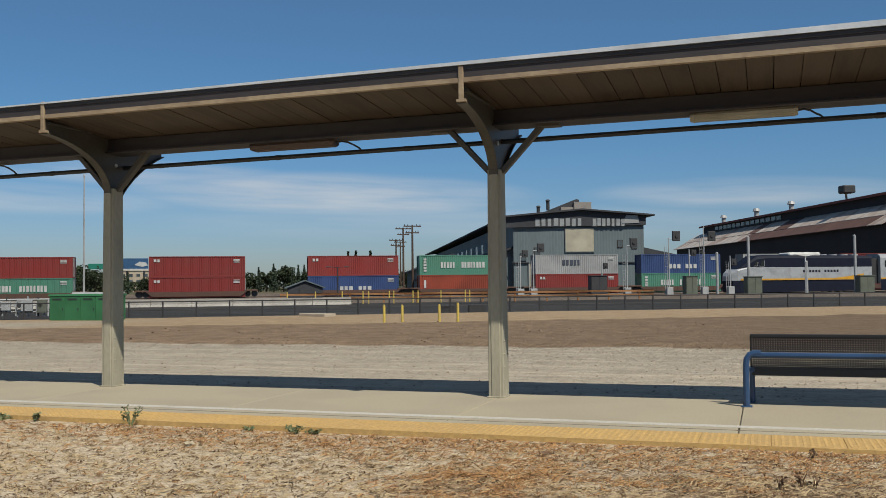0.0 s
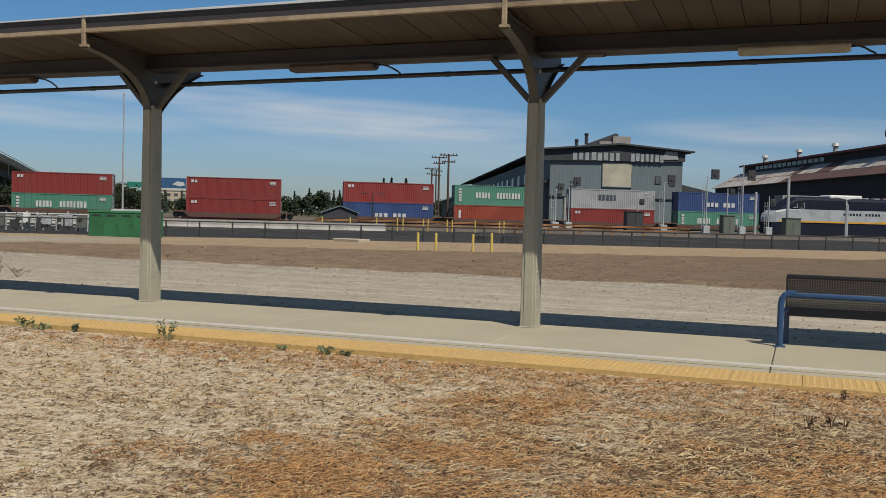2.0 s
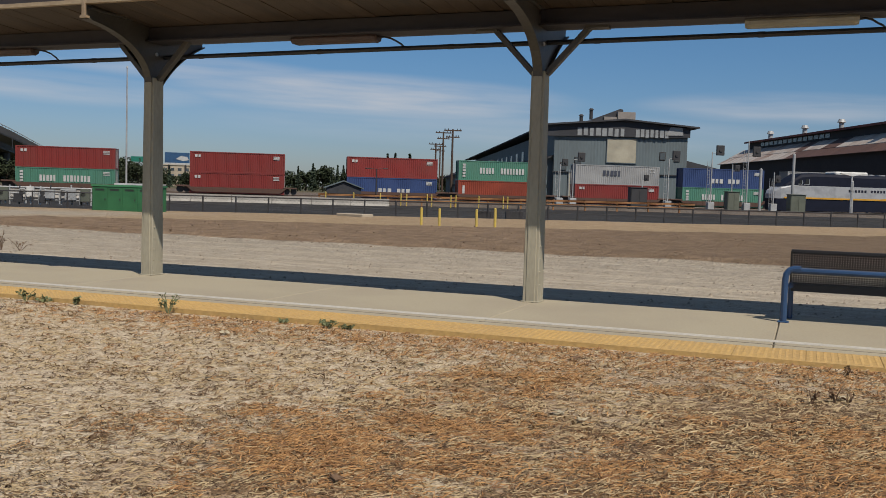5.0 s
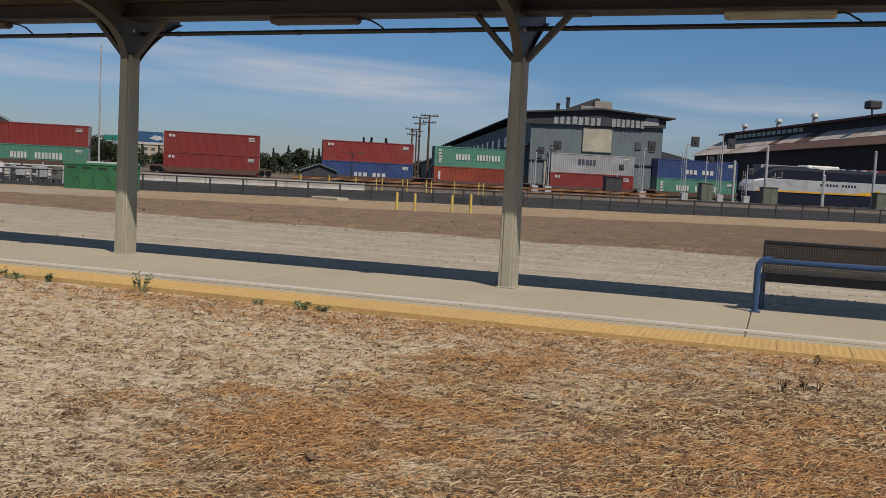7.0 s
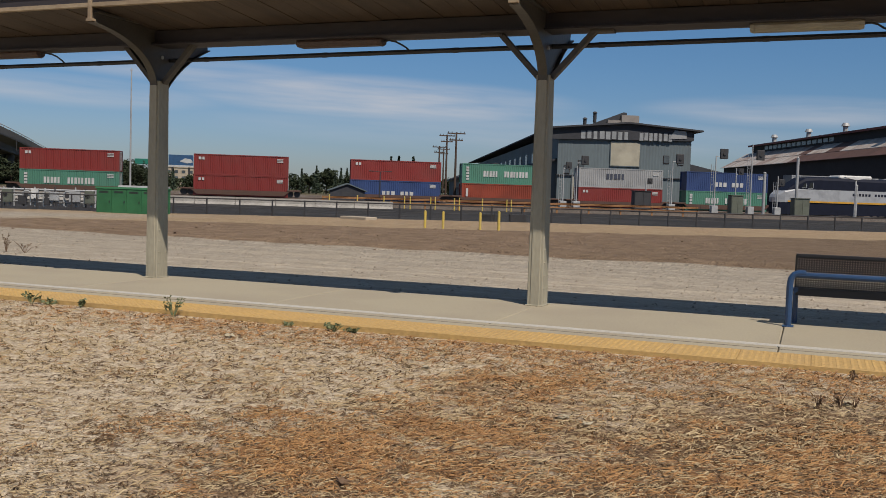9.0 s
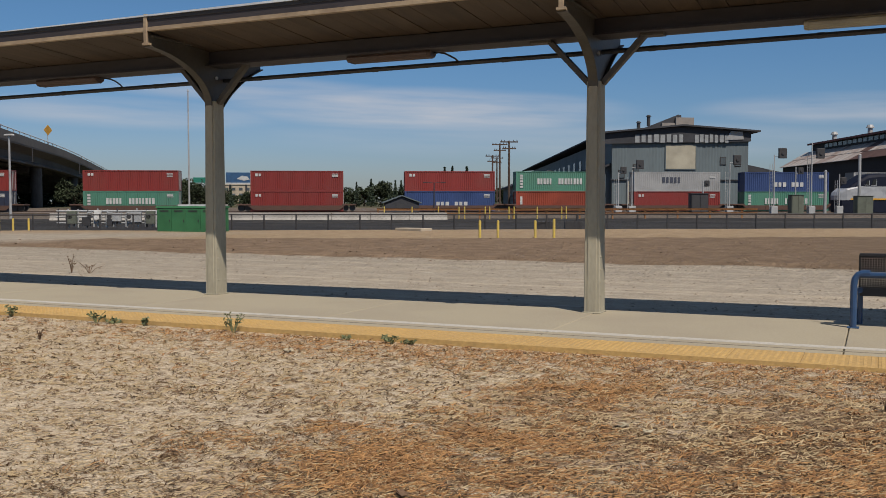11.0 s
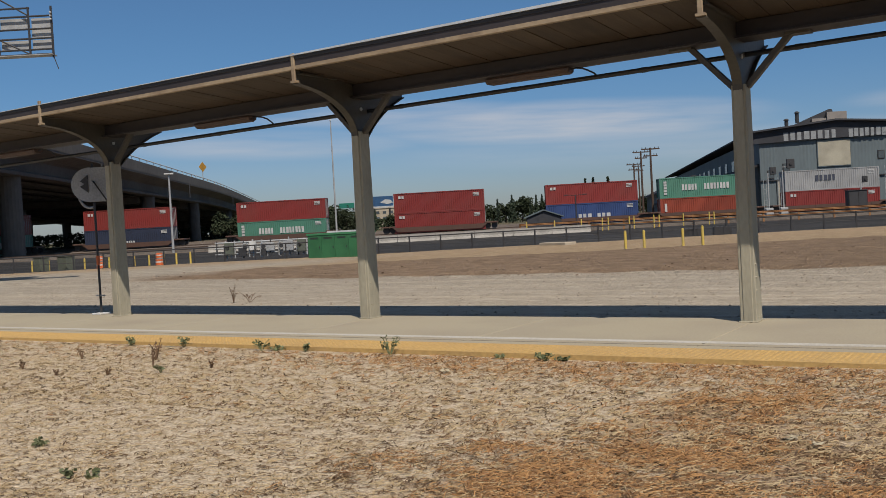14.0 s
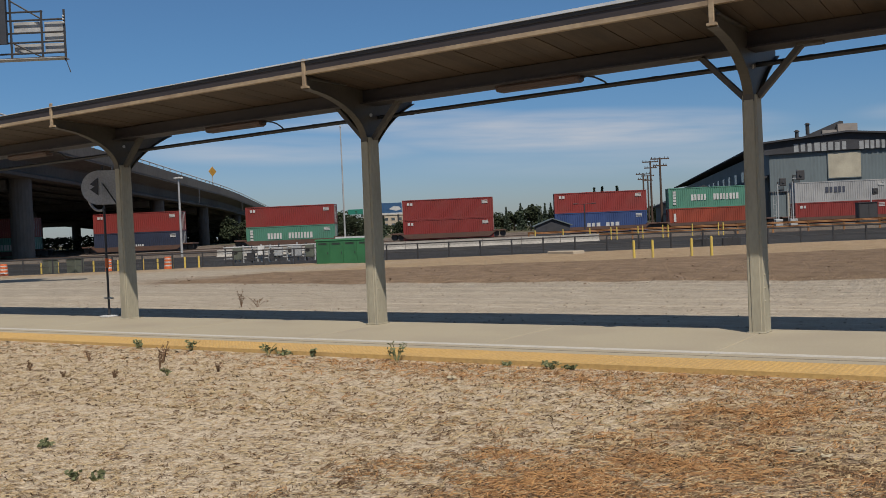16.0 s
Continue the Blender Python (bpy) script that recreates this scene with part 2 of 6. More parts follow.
# ---- mesh helpers ----
def box(bm, x0, x1, y0, y1, z0, z1):
    v = [bm.verts.new(p) for p in ((x0, y0, z0), (x1, y0, z0), (x1, y1, z0), (x0, y1, z0), (x0, y0, z1), (x1, y0, z1), (x1, y1, z1), (x0, y1, z1))]
    for f in ((3, 2, 1, 0), (4, 5, 6, 7), (0, 1, 5, 4), (1, 2, 6, 5), (2, 3, 7, 6), (3, 0, 4, 7)):
        bm.faces.new([v[i] for i in f])
    return v


def chamfered(bm, x0, x1, y0, y1, z0, z1, c=0.01):
    """A box with its edges taken off."""
    tmp = bmesh.new()
    box(tmp, x0, x1, y0, y1, z0, z1)
    bmesh.ops.bevel(tmp, geom=list(tmp.edges), offset=c, segments=1, affect="EDGES")
    merge(bm, tmp)


def merge(bm, tmp, m=None):
    tmp.verts.index_update()
    vs = [bm.verts.new(m @ v.co if m else v.co) for v in tmp.verts]
    for f in tmp.faces:
        bm.faces.new([vs[v.index] for v in f.verts])
    tmp.free()


def tube(bm, p, q, r, r2=None, n=8, caps=True):
    p, q = Vector(p), Vector(q)
    r2 = r if r2 is None else r2
    d = (q - p).normalized()
    a = d.orthogonal().normalized()
    b = d.cross(a)
    rings = []
    for c, s in ((p, r), (q, r2)):
        rings.append([bm.verts.new(c + s * (math.cos(k * math.tau / n) * a + math.sin(k * math.tau / n) * b)) for k in range(n)])
    for k in range(n):
        bm.faces.new((rings[0][k], rings[0][(k + 1) % n], rings[1][(k + 1) % n], rings[1][k]))
    if caps:
        bm.faces.new(rings[0][::-1])
        bm.faces.new(rings[1])


def bent_tube(bm, pts, r, n=10):
    pts = [Vector(p) for p in pts]
    rings, side = [], None
    for i, p in enumerate(pts):
        d = (pts[min(i + 1, len(pts) - 1)] - pts[max(i - 1, 0)]).normalized()
        side = d.orthogonal() if side is None else side - d * side.dot(d)
        side.normalize()
        b = d.cross(side)
        rings.append([bm.verts.new(p + r * (math.cos(k * math.tau / n) * side + math.sin(k * math.tau / n) * b)) for k in range(n)])
    for ra, rb in zip(rings, rings[1:]):
        for k in range(n):
            bm.faces.new((ra[k], ra[(k + 1) % n], rb[(k + 1) % n], rb[k]))
    bm.faces.new(rings[0][::-1])
    bm.faces.new(rings[-1])


def prism(bm, outline, a0, a1, axis="x"):
    """An outline swept along an axis: (y, z) along x, (x, z) along y, (x, y) along z."""
    def at(p, a):
        return {"x": (a, p[0], p[1]), "y": (p[0], a, p[1]), "z": (p[0], p[1], a)}[axis]
    lo, hi = [bm.verts.new(at(p, a0)) for p in outline], [bm.verts.new(at(p, a1)) for p in outline]
    n = len(outline)
    for k in range(n):
        bm.faces.new((lo[k], lo[(k + 1) % n], hi[(k + 1) % n], hi[k]))
    bm.faces.new(lo[::-1])
    bm.faces.new(hi)


def mesh_of(name, bm, mat, smooth=False):
    bmesh.ops.recalc_face_normals(bm, faces=list(bm.faces))
    me = bpy.data.meshes.new(name)
    bm.to_mesh(me)
    bm.free()
    me.materials.append(mat)
    if smooth:
        me.polygons.foreach_set("use_smooth", [True] * len(me.polygons))
    return me


def part(name, bm, mat, parent, label="", smooth=False):
    ob = new(name, bm if isinstance(bm, bpy.types.Mesh) else mesh_of(name, bm, mat, smooth))
    ob.parent = parent
    if label:
        ob["label"] = label
    return ob


def thing(name, m, label, category, group="", kind=""):
    ob = new(name)
    ob.empty_display_size = 0.2
    ob.matrix_world = m
    return tagged(ob, label, category, group, kind)


def solid(name, bm, mat, m, label, category, group="", kind="", smooth=False):
    ob = new(name, mesh_of(name, bm, mat, smooth))
    ob.matrix_world = m
    return tagged(ob, label, category, group, kind)


# ---- ground ----
def ground_height(x, y):
    v = -x * RS + y * RC
    wob = 0.5 * noise.noise((x * 0.12, y * 0.12, 3.0)) + 0.25 * noise.noise((x * 0.5, y * 0.5, 9.0))
    h = -0.07 + 0.025 * wob
    if 7.6 < y <= 10:
        h += 0.03 * min((y - 7.6) / 0.9, 1)
    if y > 10:
        h = -0.13 + 0.04 * wob
    if y > 19:
        foot = min(max((y - 22.5 + 0.35 * wob) / 0.6, 0), 1)
        top = min(max((v - 36.5 + 1.5 * wob) / 2.0, 0), 1)
        h += foot * (0.12 + 0.12 * wob + 0.08 * noise.noise((x * 1.1, y * 1.1, 2.0))) * (1 - top) + top * 0.03
    if v > 51:
        k = min((v - 51) / 2, 1)
        low = -0.27 + 0.17 * min(max((v - 78) / 5, 0), 1)
        h = h * (1 - k) + low * k
    if v > 84:
        h += min((v - 84) / 30, 1) * 0.05
    return h


def steps(lo, hi, fine_lo, fine_hi, fine, grow=1.35):
    a = list(np.arange(fine_lo, fine_hi + 1e-6, fine))
    s, x = fine, fine_hi
    while x < hi:
        s *= grow
        x += s
        a.append(min(x, hi))
    s, x = fine, fine_lo
    while x > lo:
        s *= grow
        x -= s
        a.insert(0, max(x, lo))
    return a


def ground_material():
    m = bpy.data.materials.new("yard_ground")
    m.use_nodes = True
    n, l = m.node_tree.nodes, m.node_tree.links
    b = n["Principled BSDF"]
    b.inputs["Roughness"].default_value, b.inputs["Specular IOR Level"].default_value = 0.95, 0.2
    geo = n.new("ShaderNodeNewGeometry")

    def tex(scale, detail=4, rough=0.6):
        t = n.new("ShaderNodeTexNoise")
        t.inputs["Scale"].default_value, t.inputs["Detail"].default_value, t.inputs["Roughness"].default_value = scale, detail, rough
        l.new(geo.outputs["Position"], t.inputs["Vector"])
        return t.outputs["Fac"]

    def math_(op, a, c, d=None):
        k = n.new("ShaderNodeMath")
        k.operation = op
        for i, s in enumerate((a, c, d)):
            if s is None:
                continue
            if isinstance(s, (int, float)):
                k.inputs[i].default_value = s
            else:
                l.new(s, k.inputs[i])
        return k.outputs[0]

    def ramp(value, lo, hi, top=1.0):
        k = n.new("ShaderNodeMapRange")
        k.interpolation_type = "SMOOTHSTEP"
        k.inputs["From Min"].default_value, k.inputs["From Max"].default_value, k.inputs["To Max"].default_value = lo, hi, top
        l.new(value, k.inputs["Value"])
        return k.outputs[0]

    def mix(fac, a, c):
        k = n.new("ShaderNodeMixRGB")
        for i, s in zip((0, 1, 2), (fac, a, c)):
            if isinstance(s, tuple):
                k.inputs[i].default_value = (*s, 1)
            elif isinstance(s, float):
                k.inputs[i].default_value = s
            else:
                l.new(s, k.inputs[i])
        return k.outputs[0]

    sep = n.new("ShaderNodeSeparateXYZ")
    l.new(geo.outputs["Position"], sep.inputs[0])
    x, y = sep.outputs[0], sep.outputs[1]
    v = math_("ADD", math_("MULTIPLY", x, -RS), math_("MULTIPLY", y, RC))
    u = math_("ADD", math_("MULTIPLY", x, RC), math_("MULTIPLY", y, RS))
    wob, mid, grit, speck = tex(0.35, 4), tex(1.6, 4), tex(14, 4, 0.7), tex(60, 3, 0.7)
    yw = math_("MULTIPLY_ADD", mid, 0.14, math_("MULTIPLY_ADD", wob, 0.35, math_("ADD", y, -0.245)))
    vw = math_("MULTIPLY_ADD", wob, 3.0, math_("ADD", v, -1.5))
    # trodden dirt with orange dry thatch
    straw = mix(ramp(grit, 0.35, 0.7), (0.555, 0.470, 0.345), (0.440, 0.356, 0.246))
    # dark specks paint the shaded gaps between straws into the dirt colour
    gap_specks = tex(34, 4, 0.75)
    straw = mix(ramp(gap_specks, 0.53, 0.61, 0.65), straw, (0.150, 0.100, 0.058))
    clump = n.new("ShaderNodeTexNoise")
    clump.inputs["Scale"].default_value, clump.inputs["Detail"].default_value, clump.inputs["Roughness"].default_value = 1.0, 5, 0.72
    flat = n.new("ShaderNodeMapping")
    flat.inputs["Scale"].default_value = (9.0, 17.0, 9.0)
    l.new(geo.outputs["Position"], flat.inputs[0])
    l.new(flat.outputs[0], clump.inputs["Vector"])
    # broader dark gaps between clumps, also put in as colour
    straw = mix(ramp(clump.outputs["Fac"], 0.51, 0.63, 0.38), straw, (0.230, 0.172, 0.115))
    loam = math_("MULTIPLY", ramp(math_("MULTIPLY_ADD", tex(0.8, 4), 2.4, x), 0.3, 1.7, 1.0), ramp(math_("MULTIPLY_ADD", mid, 1.6, y), 9.4, 7.2))
    straw = mix(loam, straw, mix(ramp(gap_specks, 0.42, 0.6), (0.255, 0.180, 0.112), (0.105, 0.068, 0.038)))
    patch = math_("MULTIPLY", ramp(math_("MULTIPLY_ADD", tex(0.28, 3, 0.5), 1.0, math_("MULTIPLY", math_("ADD", x, 2.5), 0.16)), 0.47, 0.66, 0.85), ramp(mid, 0.33, 0.62))
    patch = math_("MULTIPLY", patch, ramp(math_("MULTIPLY_ADD", mid, 1.2, y), 8.9, 7.2))
    straw = mix(patch, straw, mix(ramp(gap_specks, 0.44, 0.56), (0.285, 0.155, 0.062), (0.105, 0.050, 0.021)))
    # gravel lane with paler wheel tracks
    gravel = mix(ramp(grit, 0.3, 0.7), (0.400, 0.350, 0.275), (0.305, 0.265, 0.205))
    lanes = n.new("ShaderNodeTexNoise")
    lanes.inputs["Scale"].default_value, lanes.inputs["Detail"].default_value = 1.0, 3
    squash = n.new("ShaderNodeMapping")
    squash.inputs["Scale"].default_value = (0.06, 1.5, 1)
    l.new(geo.outputs["Position"], squash.inputs[0])
    l.new(squash.outputs[0], lanes.inputs["Vector"])
    gravel = mix(ramp(tex(3.5, 5, 0.7), 0.42, 0.7, 0.7), gravel, (0.270, 0.235, 0.182))
    gravel = mix(ramp(lanes.outputs["Fac"], 0.45, 0.68, 0.65), gravel, (0.450, 0.385, 0.290))
    drag = n.new("ShaderNodeTexNoise")
    drag.inputs["Scale"].default_value, drag.inputs["Detail"].default_value, drag.inputs["Roughness"].default_value = 1.0, 5, 0.65
    pull = n.new("ShaderNodeMapping")
    pull.inputs["Scale"].default_value = (1.1, 3.2, 1)
    l.new(geo.outputs["Position"], pull.inputs[0])
    l.new(pull.outputs[0], drag.inputs["Vector"])
    gravel = mix(ramp(drag.outputs["Fac"], 0.52, 0.66, 0.50), gravel, (0.500, 0.440, 0.350))
    gravel = mix(ramp(drag.outputs["Fac"], 0.43, 0.32, 0.45), gravel, (0.235, 0.200, 0.152))
    bank = mix(ramp(mid, 0.35, 0.68), (0.188, 0.130, 0.083), (0.250, 0.177, 0.114))
    bank = mix(ramp(grit, 0.5, 0.8, 0.35), bank, (0.138, 0.090, 0.060))
    bank = mix(ramp(drag.outputs["Fac"], 0.50, 0.66, 0.55), bank, (0.315, 0.225, 0.150))
    bank = mix(ramp(drag.outputs["Fac"], 0.43, 0.33, 0.55), bank, (0.105, 0.070, 0.045))
    bank = mix(ramp(math_("MULTIPLY_ADD", wob, 8.0, x), -8.0, 10.0, 0.5), bank, (0.118, 0.086, 0.055))
    tan = mix(ramp(mid, 0.35, 0.65), (0.373, 0.281, 0.176), (0.316, 0.226, 0.135))
    asphalt = mix(ramp(lanes.outputs["Fac"], 0.4, 0.7), (0.026, 0.026, 0.027), (0.066, 0.064, 0.060))
    yard = mix(ramp(tex(0.2, 5), 0.4, 0.65), (0.174, 0.140, 0.109), (0.105, 0.082, 0.067))
    far = mix(ramp(tex(0.02, 5), 0.4, 0.6), (0.130, 0.109, 0.067), (0.057, 0.066, 0.034))
    c = mix(ramp(y, 9.0, 10.5), straw, gravel)
    c = mix(ramp(yw, 22.62, 22.74), c, bank)
    c = mix(ramp(vw, 36.2, 37.4), c, tan)
    # the lane sweeps up to the yard gate beyond the bank
    gate = math_("MULTIPLY", ramp(math_("MULTIPLY_ADD", x, -1.0, math_("MULTIPLY", wob, 8.0)), 28.0, 34.0), ramp(v, 50.0, 44.0))
    c = mix(math_("MULTIPLY", gate, ramp(y, 12.0, 13.0)), c, gravel)
    c = mix(ramp(v, 52.6, 53.2), c, asphalt)
    c = mix(ramp(vw, 84.0, 85.5), c, yard)
    c = mix(ramp(v, 200.0, 260.0), c, far)
    tone = n.new("ShaderNodeHueSaturation")
    l.new(c, tone.inputs["Color"])
    sp = n.new("ShaderNodeMapRange")
    sp.inputs["From Min"].default_value, sp.inputs["From Max"].default_value = 0.3, 0.7
    sp.inputs["To Min"].default_value, sp.inputs["To Max"].default_value = 0.60, 1.38
    l.new(speck, sp.inputs["Value"])
    l.new(sp.outputs[0], tone.inputs["Value"])
    l.new(tone.outputs[0], b.inputs["Base Color"])
    bp = n.new("ShaderNodeBump")
    bp.inputs["Strength"].default_value, bp.inputs["Distance"].default_value = 0.8, 0.05
    lumps = math_("MULTIPLY_ADD", tex(4.5, 5, 0.65), math_("MULTIPLY_ADD", ramp(y, 11.0, 24.0), 5.0, 0.8), grit)
    l.new(lumps, bp.inputs["Height"])
    l.new(bp.outputs[0], b.inputs["Normal"])
    return m


xs = steps(-2500, 2500, -60, 25, 1.0)
ys = steps(-2500, 2500, -12, 62, 0.5)
gv = [(x, y, ground_height(x, y)) for y in ys for x in xs]
W = len(xs)
gf = [(j * W + i, j * W + i + 1, (j + 1) * W + i + 1, (j + 1) * W + i) for j in range(len(ys) - 1) for i in range(W - 1)]
gm = bpy.data.meshes.new("ground")
gm.from_pydata(gv, [], gf)
gm.materials.append(ground_material())
gm.polygons.foreach_set("use_smooth", [True] * len(gm.polygons))
tagged(new("ground", gm), "dry dirt, pale gravel lane, brown bank and asphalt of a rail yard", "ground", kind="structure")

# ---- platform ----
X0, X1 = -26.0, 8.0
PF, PB = 8.86, 12.17
cuts = [X0, -17.2, -14.1, -11.2, -8.1, -5.18, -2.36, 0.55, 3.4, 6.3, X1]
bm = bmesh.new()
box(bm, X0, X1, PF + 0.01, PB - 0.01, -0.42, -0.025)
platform = solid("platform", bm, M["concrete"], Matrix(), "low pale concrete station platform with worn joints", "platform", kind="structure")
for a, c in zip(cuts, cuts[1:]):
    bm = bmesh.new()
    chamfered(bm, a + 0.006, c - 0.006, PF + 0.62, PB, -0.02, 0.0, 0.008)
    part("slab", bm, M["concrete"], platform)
bm = bmesh.new()
box(bm, X0, X1, 9.88, 10.02, 0.0, 0.004)
part("edge_line", bm, M["line"], platform, "worn white line")
for ya, yb in ((9.70, 9.725), (PF + 0.615, PF + 0.632)):
    bm = bmesh.new()
    box(bm, X0, X1, ya, yb, 0.0, 0.003)
    part("edge_joint", bm, M["joint"], platform, "dark filled joint")

# one tactile tile with its domes, repeated along the edge
tw = 0.61
bm = bmesh.new()
chamfered(bm, 0.0012, tw - 0.0012, 0, 0.615, -0.14, 0.006, 0.004)
for i in range(10):
    for j in range(10):
        cx, cy = 0.04 + i * 0.059, 0.045 + j * 0.058
        tip = [bm.verts.new((cx + 0.009 * dx, cy + 0.009 * dy, 0.012)) for dx, dy in ((1, 1), (-1, 1), (-1, -1), (1, -1))]
        base = [bm.verts.new((cx + 0.015 * dx, cy + 0.015 * dy, 0.006)) for dx, dy in ((1, 1), (-1, 1), (-1, -1), (1, -1))]
        bm.faces.new(tip)
        for k in range(4):
            bm.faces.new((base[k], base[(k + 1) % 4], tip[(k + 1) % 4], tip[k]))
tile = mesh_of("tactile_tile", bm, M["tactile"])
bm = bmesh.new()
box(bm, X0, X1, PF - 0.012, PF - 0.001, -0.2, 0.003)
part("edge_face", bm, M["tactile"], platform, "yellow-painted platform edge")
x = X0
while x < X1 - 0.3:
    part("tactile_tile", tile, None, platform).location = (x, PF, 0)
    x += tw

# ---- canopy ----
CF, CB = 10.45, 12.97   # its front and back edge
canopy = thing("platform_canopy", pose(-2.6, 0, 0, 0, -0.37, 0) @ pose(2.6, 0, 0), "long narrow brown platform canopy with slatted soffit", "canopy", kind="structure")
bm = bmesh.new()
box(bm, X0 + 2, 6.0, CF - 0.02, CF + 0.03, 3.755, 3.888)
box(bm, X0 + 2, 6.0, CB - 0.03, CB + 0.02, 3.70, 3.888)
part("fascia", bm, M["fascia"], canopy)
bm = bmesh.new()
box(bm, X0 + 2, 6.0, CF - 0.035, CF + 0.04, 3.70, 3.752)
part("cream_trim", bm, M["trim"], canopy, "chipped cream edge trim")
bm = bmesh.new()
prism(bm, [(CF, 3.892), (11.85, 3.79), (CB + 0.05, 3.892), (CB + 0.05, 3.91), (11.85, 3.81), (CF, 3.91)], X0 + 2, 6.0)
part("roof_sheet", bm, M["roofing"], canopy, "grey roofing sheet")
# the white edge strip lifts off the fascia towards the near end
bm = bmesh.new()
ends = []
for xx, th in ((X0 + 2, 0.006), (-12.0, 0.008), (-2.0, 0.040), (6.0, 0.082)):
    ends.append([bm.verts.new((xx, yy, zz)) for yy, zz in ((CF - 0.055, 3.892), (CF - 0.002, 3.892), (CF - 0.002, 3.892 + th), (CF - 0.055, 3.892 + th))])
for a, c in zip(ends, ends[1:]):
    for k in range(4):
        bm.faces.new((a[k], a[(k + 1) % 4], c[(k + 1) % 4], c[k]))
bm.faces.new(ends[0])
bm.faces.new(ends[-1])
part("roof_edge", bm, M["roof_white"], canopy, "bright white roof edge strip")
bm = bmesh.new()
box(bm, X0 + 2, 6.0, CF - 0.034, CF - 0.021, 3.846, 3.89)
part("drip_lip", bm, M["steel_dark"], canopy, "dark drip lip under the roof edge")
bm = bmesh.new()
prism(bm, [(11.66, 3.395), (11.66, 3.415), (11.74, 3.43), (11.74, 3.60), (12.0, 3.60), (12.0, 3.43), (12.08, 3.415), (12.08, 3.395)], X0 + 2, 6.0)
part("ridge_beam", bm, M["fascia"], canopy)
rng = random.Random(4)
x = X0 + 2
widths = (0.28, 0.30, 0.29)
boards = {}
for wd in widths:
    for side, (ya, za, yb, zb) in (("f", (CF + 0.04, 3.70, 11.75, 3.61)), ("b", (11.99, 3.61, CB - 0.03, 3.70))):
        bm = bmesh.new()
        prism(bm, [(ya, za), (yb, zb), (yb, zb + 0.03), (ya, za + 0.03)], 0.004, wd - 0.004)
        boards[wd, side] = mesh_of("plank", bm, M["soffit"])
while x < 5.7:
    wd = rng.choice(widths)
    for side in "fb":
        part("plank", boards[wd, side], None, canopy).location = (x, 0, rng.uniform(-0.004, 0.004))
    x += wd
bm = bmesh.new()
def conduit_z(x):
    return 3.243 + 0.0045 * (x + 4.5)


tube(bm, (X0 + 2, 12.1, conduit_z(X0 + 2)), (6, 12.1, conduit_z(6)), 0.032)
for k in range(16):
    a = X0 + 3 + k * 1.93
    tube(bm, (a, 12.1, conduit_z(a)), (a + 0.08, 12.1, conduit_z(a)), 0.036)
part("conduit", bm, M["conduit"], canopy, "dark electrical conduit")

